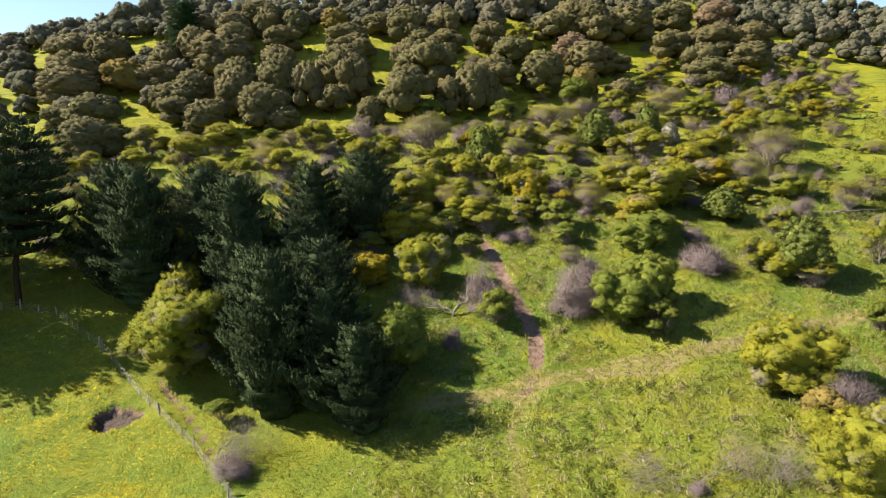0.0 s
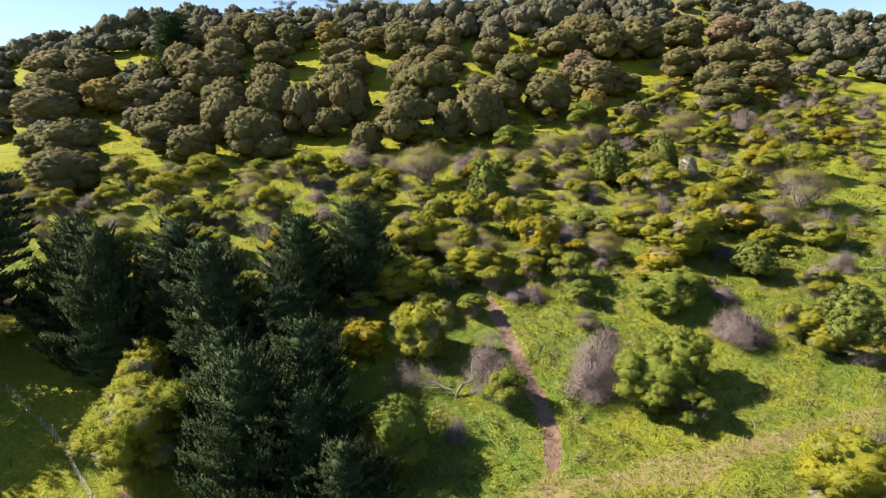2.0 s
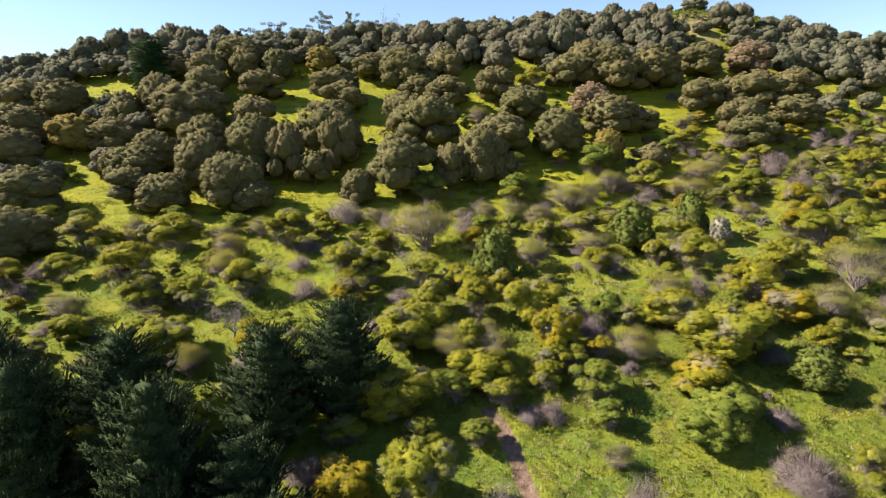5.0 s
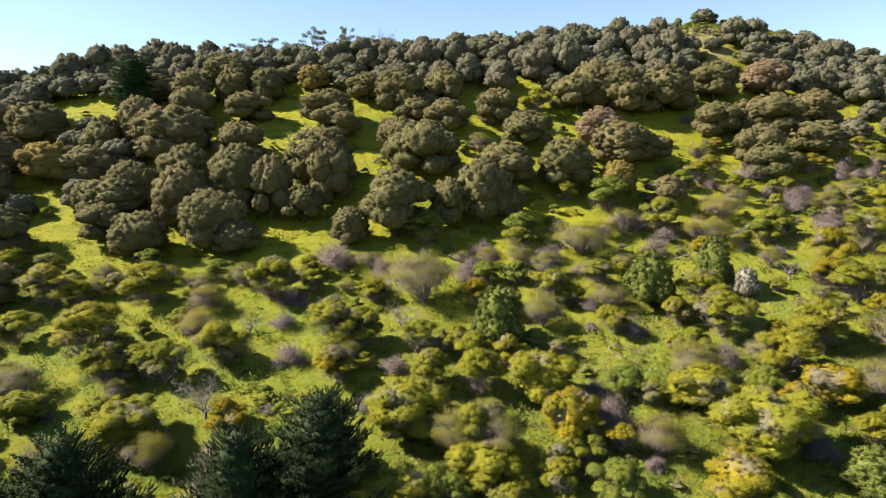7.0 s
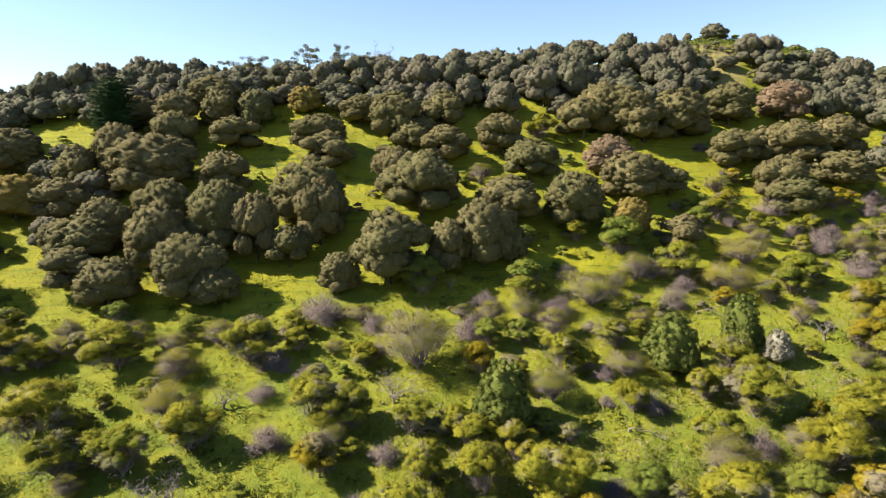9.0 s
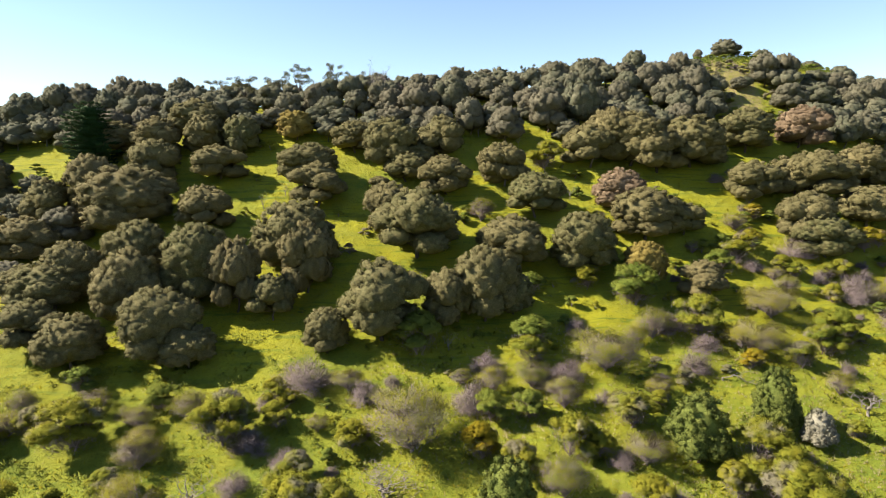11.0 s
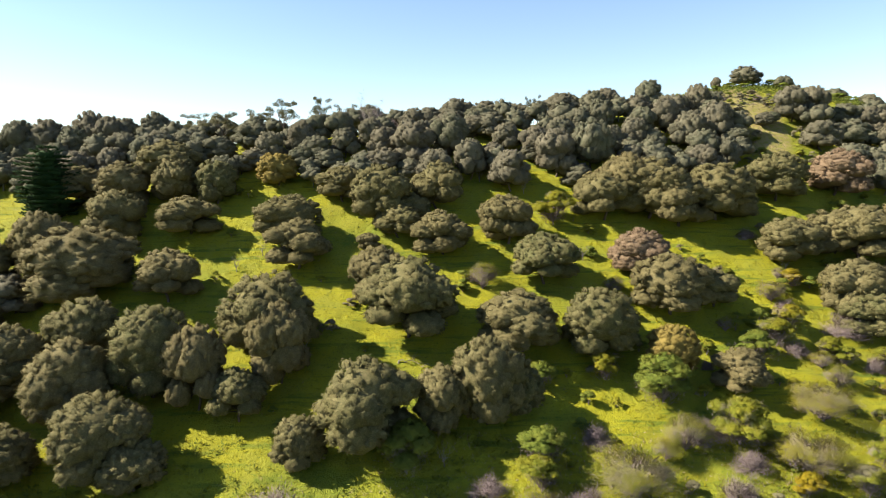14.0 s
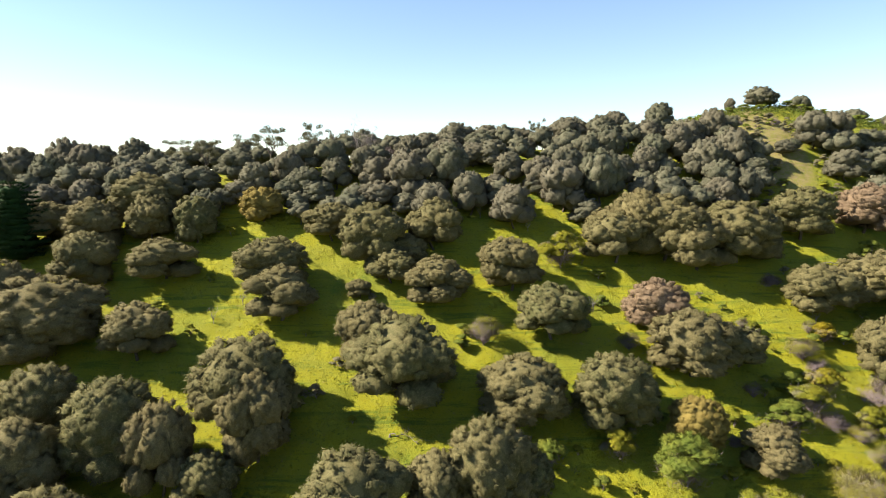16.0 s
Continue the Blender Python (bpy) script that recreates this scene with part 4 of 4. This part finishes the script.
def scrub(x, y):
    if x > 44 and 150 <= y < 178 + 0.1 * (x - 44) and x < 110:
        return True
    return 84 < y < 150 and -95 < x < 100 and not (x < -20 and 136 < y) and waves(x, y, 20, 9) > -0.35


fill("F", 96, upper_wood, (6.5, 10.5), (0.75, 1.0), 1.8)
fill("YYYOAMMMMGG", 205, scrub, (3.0, 5.8), (0.7, 0.95), 0.35)
fill("mmoyGo", 60, lambda x, y: True, (1.6, 3.4), (0.6, 0.9), 0.3, (72, 96), (206, 247))
fill("oOoYMGy", 60, lambda x, y: True, (2.4, 4.6), (0.65, 0.9), 0.4, (30, 102), (148, 200))
fill("ooyym", 60, lambda x, y: waves(x, y, 16, 31) > -0.2, (1.4, 3.2), (0.6, 0.95), 0.5, (-95, 100), (148, 206))
for x in range(64, 128, 3):  # low growth along the crest
    plant(dice.choice("oooy"), x + dice.uniform(-2, 2), min(262, 250 + (x - 60) * 0.4) + dice.uniform(-6, 1.0), dice.uniform(2.0, 4.6), dice.uniform(1.2, 2.6))
fill("yymGo", 150, scrub, (1.3, 2.8), (0.55, 0.9), 0.3)


def far_wood(count, seed):
    """The close wood behind the nearer trees of the crest: many small domed crowns, as one object."""
    forms = []
    for i in range(3):
        c = Shape(seed + i)
        heads = [((0, 0, 0.58), 0.34, 0.38)] + [((0.27 * math.cos(a), 0.27 * math.sin(a), c.rng.uniform(0.3, 0.6)), 0.20, 0.20) for a in np.arange(6) * 1.05]
        lobes = canopy(c, heads, 9, (0.06, 0.10))
        p, out, face = fuzz(c, lobes, 900)
        c.sprays(p, unit(out * 0.5 + (0, 0, -0.5) + c.rng.normal(size=p.shape) * 0.4), 0.05, 0.022, face)
        c.limb(((0, 0, -0.05), (0.01, 0, 0.2), (0, 0.01, 0.45)), 0.03, 0.02, 4)
        forms.append((np.concatenate(c.v), np.concatenate(c.f), np.concatenate(c.n)))
    s, made = Shape(seed + 9), 0
    for _ in range(count * 40):
        x, y = dice.uniform(-165, 175), dice.uniform(205, 258)
        if made < count and upper_wood(x, y) and room(x, y, 1.2):
            v, f, n = forms[made % 3]
            w, a = dice.uniform(5.5, 9.5), dice.uniform(0, 6.28)
            turn = np.array(((math.cos(a), -math.sin(a), 0), (math.sin(a), math.cos(a), 0), (0, 0, 1)))
            s.put(v @ turn.T * (w, w, w * dice.uniform(0.75, 0.95)) + (x, y, float(surface(x, y)) - 0.03), f, n @ turn.T)
            PLANTED.append((x, y, w / 2))
            made += 1
    tagged(new("far_trees", s.mesh("far_trees", SHEOAK_HAZED)), "dense grey-olive she-oak wood covering the crest", "trees", kind="stuff")


far_wood(200, 900)

for shapes in SHAPES.values():  # drop what was shaped but not planted
    for proto in shapes:
        if proto not in USED:
            for part in list(proto.children):
                bpy.data.objects.remove(part)
            bpy.data.objects.remove(proto)


# ---- ground cover ----
def scatter(seed, count, x0, x1, y0, y1, keep):
    rng = np.random.RandomState(seed)
    x, y = rng.uniform(x0, x1, count), rng.uniform(y0, y1, count)
    k = keep(x, y, rng.uniform(0, 1, count))
    x, y = x[k], y[k]
    return np.stack([x, y, surface(x, y)], -1)


def cover(name, seed, places, blades, tall, wide, splay, material, label, category):
    """Tufts of upright blades at the places, as one object."""
    s = Shape(seed)
    n = len(places)
    roots = np.repeat(places, blades, 0) + s.rng.normal(size=(n * blades, 3)) * (0.09, 0.09, 0)
    way = unit(s.rng.normal(size=(n * blades, 3)) * splay + (0, 0, 1))
    size = np.repeat(s.rng.uniform(0.6, 1.4, (n, 1)), blades, 0)
    roots[:, 2] += 0.03
    way[:, 2] = np.abs(way[:, 2]) + 0.12
    s.sprays(roots, way * size, tall, wide, unit(way * (0.35, 0.35, 0.6) + (0, 0, 0.9)))
    return tagged(new(name, s.mesh(name, material)), label, category, kind="stuff")


def bushy(name, seed, places, leaves, size, material, label, category):
    """Low leafy clumps at the places, as one object."""
    s = Shape(seed)
    n = len(places)
    d = unit(s.rng.normal(size=(n * leaves, 3)))
    d[:, 2] = np.abs(d[:, 2])
    k = np.repeat(s.rng.uniform(0.55, 1.5, (n, 1)), leaves, 0)
    roots = np.repeat(places, leaves, 0) + d * k * size * s.rng.uniform(0.4, 1.0, (n * leaves, 1)) * (1, 1, 0.75)
    s.leaves(roots, unit(d + (0, 0, 0.2) + s.rng.normal(size=d.shape) * 0.4) * k, size * 0.42, size * 0.15, unit(d * 0.8 + (0, 0, 0.4)))
    return tagged(new(name, s.mesh(name, material)), label, category, kind="stuff")


def off_paths(x, y):
    return (off_line(x, y, PATH_LINE) > 0.9) & (pit_edge(x, y) > 1.02)


def paddock(x, y):
    """The grazed field beyond the wire fence."""
    return (x + 17.4) * 0.76 + (y - 45.2) * 0.62 < 0


def rough(x, y):
    """The rough pasture with bracken round the path."""
    return (~paddock(x, y)) & (y < 112) & (x > -6) & (off_line(x, y, TRACK_LINE) > 1.9) & (off_line(x, y, TRAIL_LINE) > 1.2) & off_paths(x, y)


cover("grass", 1, scatter(1, 78000, -62, 66, 34, 102, lambda x, y, r: off_paths(x, y) & (r < np.where(paddock(x, y), 0.7, 1.0))), 3, 0.26, 0.065, 2.0, BLADES, "long lush green grass on the lower slope", "grass")
cover("grass", 2, scatter(2, 36000, -95, 115, 102, 225, lambda x, y, r: (off_line(x, y, CONTOUR) > 0.5) & ((np.abs(x - 79 - 0.2 * (y - 205)) > 6) | (y < 212))), 3, 0.36, 0.12, 2.6, MEADOW, "bright yellow-green grass between the trees", "grass")
cover("dry_grass", 3, scatter(3, 22000, -8, 66, 34, 150, lambda x, y, r: off_paths(x, y) & (r < 0.5 + 0.6 * waves(x, y, 12, 21))), 6, 0.34, 0.055, 0.6, STRAW, "pale dry grass tussocks in the rough pasture", "grass")
bushy("bracken", 4, scatter(4, 21000, -6, 66, 36, 112, lambda x, y, r: rough(x, y) & (r < 0.55 + 0.7 * waves(x, y, 13, 8))), 22, 0.42, BRACKEN, "low green and rusty bracken on the slope", "bracken")
bushy("bracken", 5, scatter(5, 5200, -90, 100, 84, 150, lambda x, y, r: r < 0.25 + 0.8 * waves(x, y, 16, 12)), 24, 0.5, BRACKEN, "low green undergrowth between the wattles", "undergrowth")
bushy("undergrowth", 8, scatter(8, 4200, -92, 100, 84, 150, lambda x, y, r: r < 0.5 + 0.6 * waves(x, y, 11, 17)), 44, 0.8, WATTLE_OLIVE, "low olive scrub filling the gaps between wattles", "undergrowth")
bushy("undergrowth", 9, scatter(9, 2600, -92, 100, 150, 215, lambda x, y, r: r < 0.35 + 0.8 * waves(x, y, 13, 18)), 22, 0.6, WATTLE_OLIVE, "low weeds and scrub among the she-oaks", "undergrowth")
bushy("undergrowth", 13, scatter(13, 1500, -4, 66, 36, 100, lambda x, y, r: rough(x, y) & (r < 0.45 + 0.7 * waves(x, y, 9, 51))), 60, 0.62, BRACKEN, "leafy green clumps in the rough pasture", "undergrowth")
bushy("dead_bracken", 10, scatter(10, 9000, -4, 66, 36, 112, lambda x, y, r: rough(x, y) & (r < 0.36 + 0.6 * waves(x, y, 7, 41))), 9, 0.36, TWIG, "dry mauve-grey bracken stalks in the pasture", "bracken")
bushy("undergrowth", 11, scatter(11, 900, 72, 97, 206, 250, lambda x, y, r: r < 0.8), 10, 0.5, TWIG, "dry mauve-brown low scrub on the open knoll", "undergrowth")
bushy("undergrowth", 12, scatter(12, 1500, 62, 128, 250, 266, lambda x, y, r: r < 2), 12, 1.1, WATTLE_OLIVE, "low olive scrub along the crest", "undergrowth")
cover("flowers", 6, scatter(6, 80000, -70, -16, 36, 74, lambda x, y, r: paddock(x, y) & off_paths(x, y) & (r < 0.4 + 0.5 * waves(x, y, 8, 30))), 2, 0.085, 0.085, 3.0, PETAL, "small yellow flowers in the paddock", "flowers")


# ---- fence, fallen timber ----
def at(x, y, up=0.0):
    return np.array((x, y, float(surface(x, y)) + up))


def along(line, step):
    """Places at even steps along a line on the plan."""
    pts = [np.array(p, float) for p in line]
    left, out = 0.0, []
    for a, b in zip(pts, pts[1:]):
        n = np.linalg.norm(b - a)
        t = left
        while t < n:
            out.append(a + (b - a) * t / n)
            t += step
        left = t - n
    return out + [pts[-1]]


def post_mesh(name, r, tall, seed):
    s = Shape(seed)
    s.limb(((0, 0, -0.3), (0.004, 0, tall * 0.5), (0, 0.004, tall - 0.02)), r, r * 0.92, 8)
    top = s.count
    s.put(np.array([(r * 0.9 * math.cos(t), r * 0.9 * math.sin(t), tall - 0.02) for t in np.arange(8) * 0.7854] + [(0, 0, tall)]), np.array([(i, (i + 1) % 8, 8) for i in range(8)]))
    return s.mesh(name, POST)


def fence(name, line, label):
    """A stock fence: timber strainers, thinner posts, and wires from post to post."""
    foot = at(*line[0])
    root = new(name)
    root.location = foot
    thick, thin = post_mesh("strainer", 0.11, 1.25, 1), post_mesh("post", 0.055, 1.1, 2)
    spots = along(line, 2.6)
    for i, p in enumerate(spots):
        big = i % 6 == 0 or i == len(spots) - 1
        ob = child("strainer" if big else "post", thick if big else thin, root)
        ob.location = Vector(at(*p) - foot)
        ob.rotation_euler = (dice.uniform(-0.05, 0.05), dice.uniform(-0.05, 0.05), dice.uniform(0, 6))
    for h in (0.12, 0.30, 0.48, 0.66, 0.84, 1.02):
        s = Shape(int(h * 100))
        s.limb([at(*p, h) - foot + (0, 0, 0.02 * (k % 2)) for k, p in enumerate(spots)], 0.010, 0.010, 3)
        child("wire", s.mesh("wire", WIRE), root)
    net = Shape(77)
    for k, (p, q) in enumerate(zip(spots, spots[1:])):
        for t in np.arange(0.08, 1, 0.16):
            c = p + (q - p) * t
            net.limb((at(*c, 0.10) - foot, at(*c, 0.86) - foot), 0.006, 0.006, 3)
    tagged(child("netting", net.mesh("netting", WIRE), root), kind="stuff")
    return tagged(root, label, "fence", "paddock fences")


fence("wire_fence", ((-39.3, 68.1), (-34.4, 63.4), (-23.1, 52.4), (-17.6, 45.9), (-12.0, 38.0), (-7.0, 31.0)), "grey wire netting fence on timber posts beside the paddock")
fence("wire_fence", ((-39.9, 68.6), (-48.3, 74.6), (-53.4, 75.6), (-72.0, 77.0)), "weathered wire fence in the shade of pines")


def fallen_tree(name, foot, limbs, haze, label, seed, r=0.16):
    """A toppled dead tree: bleached limbs along the ground that end in a haze of grey twigs."""
    s, w = Shape(seed), Shape(seed + 1)
    base = at(*foot)
    stub = w.limb(((0, 0, -0.2), (0, 0, 0.15), (0.05, 0.05, 0.4)), r * 1.2, r, 5)[-1]
    for x, y, up in limbs:
        end = at(x, y, up) - base
        pts = w.bend((0.05, 0.05, 0.4), end, 7, 0.07)
        pts[1:-1, 2] += 0.25
        rings = w.limb(pts, r * 0.7, r * 0.12, 5, stub)
        for k in (2, 3, 4, 5, 6, 6):
            for _ in range(2):
                q = pts[k] + (end / np.linalg.norm(end)) * s.rng.uniform(0.3, 1.6) + s.rng.normal(size=3) * (0.7, 0.7, 0.5) + (0, 0, 0.35)
                w.limb(w.bend(pts[k], q, 5, 0.1), r * 0.25, r * 0.05, 5, rings[k])
                if haze and k > 3:
                    n = 2 * haze
                    roots = q + s.rng.normal(size=(n, 3)) * (0.6, 0.6, 0.5)
                    s.sprays(roots, unit(end / np.linalg.norm(end) * 0.5 + s.rng.normal(size=(n, 3)) * 0.5 + (0, 0, 0.35)), 0.5, 0.026)
    root = new(name)
    root.location = base
    child("trunk", w.mesh("trunk", DEADWOOD), root)
    if haze:
        child("crown", s.mesh("crown", TWIG), root)
    return tagged(root, label, "tree", "fallen trees")


fallen_tree("fallen_tree", (1.2, 71.6), ((5.2, 75.2, 2.4), (4.0, 73.6, 1.6), (-4.2, 72.8, 0.9), (-2.0, 72.6, 1.0)), 60, "toppled dead tree with bleached limbs and grey twigs", 701)
fallen_tree("fallen_branch", (19.0, 42.4), ((22.5, 43.6, 0.5), (16.0, 43.4, 0.4), (25.5, 42.2, 0.3)), 90, "heap of dead grey branches in the grass", 711, 0.05)
fallen_tree("fallen_branch", (-20.4, 50.6), ((-18.2, 49.4, 0.5), (-19.0, 51.4, 0.9), (-17.4, 50.4, 0.5)), 34, "dry bleached brushwood beside the fence", 721, 0.09)
fallen_tree("dead_tree", (55.5, 87.8), ((61.5, 85.4, 0.3), (58.0, 86.0, 0.5)), 0, "bleached fallen trunk lying in the grass", 731, 0.15)
fallen_tree("dead_tree", (22.5, 112.5), ((26.0, 110.8, 0.3),), 0, "bleached fallen trunk among wattles", 741, 0.15)
fallen_tree("dead_tree", (75.6, 196.1), ((79.0, 194.5, 0.3),), 0, "bleached fallen trunk among she-oaks", 761, 0.15)
fallen_tree("dead_tree", (40.5, 137.2), ((43.5, 136.0, 0.3),), 0, "bleached fallen trunk among wattles", 771, 0.14)
fallen_tree("dead_tree", (-4.4, 162.2), ((-1.0, 161.4, 0.3),), 0, "bleached fallen trunk among she-oaks", 781, 0.14)
fallen_tree("fallen_branch", (50.5, 161.0), ((53.5, 162.5, 0.6), (48.0, 161.5, 0.5)), 26, "dead grey branches on the open slope", 751, 0.10)
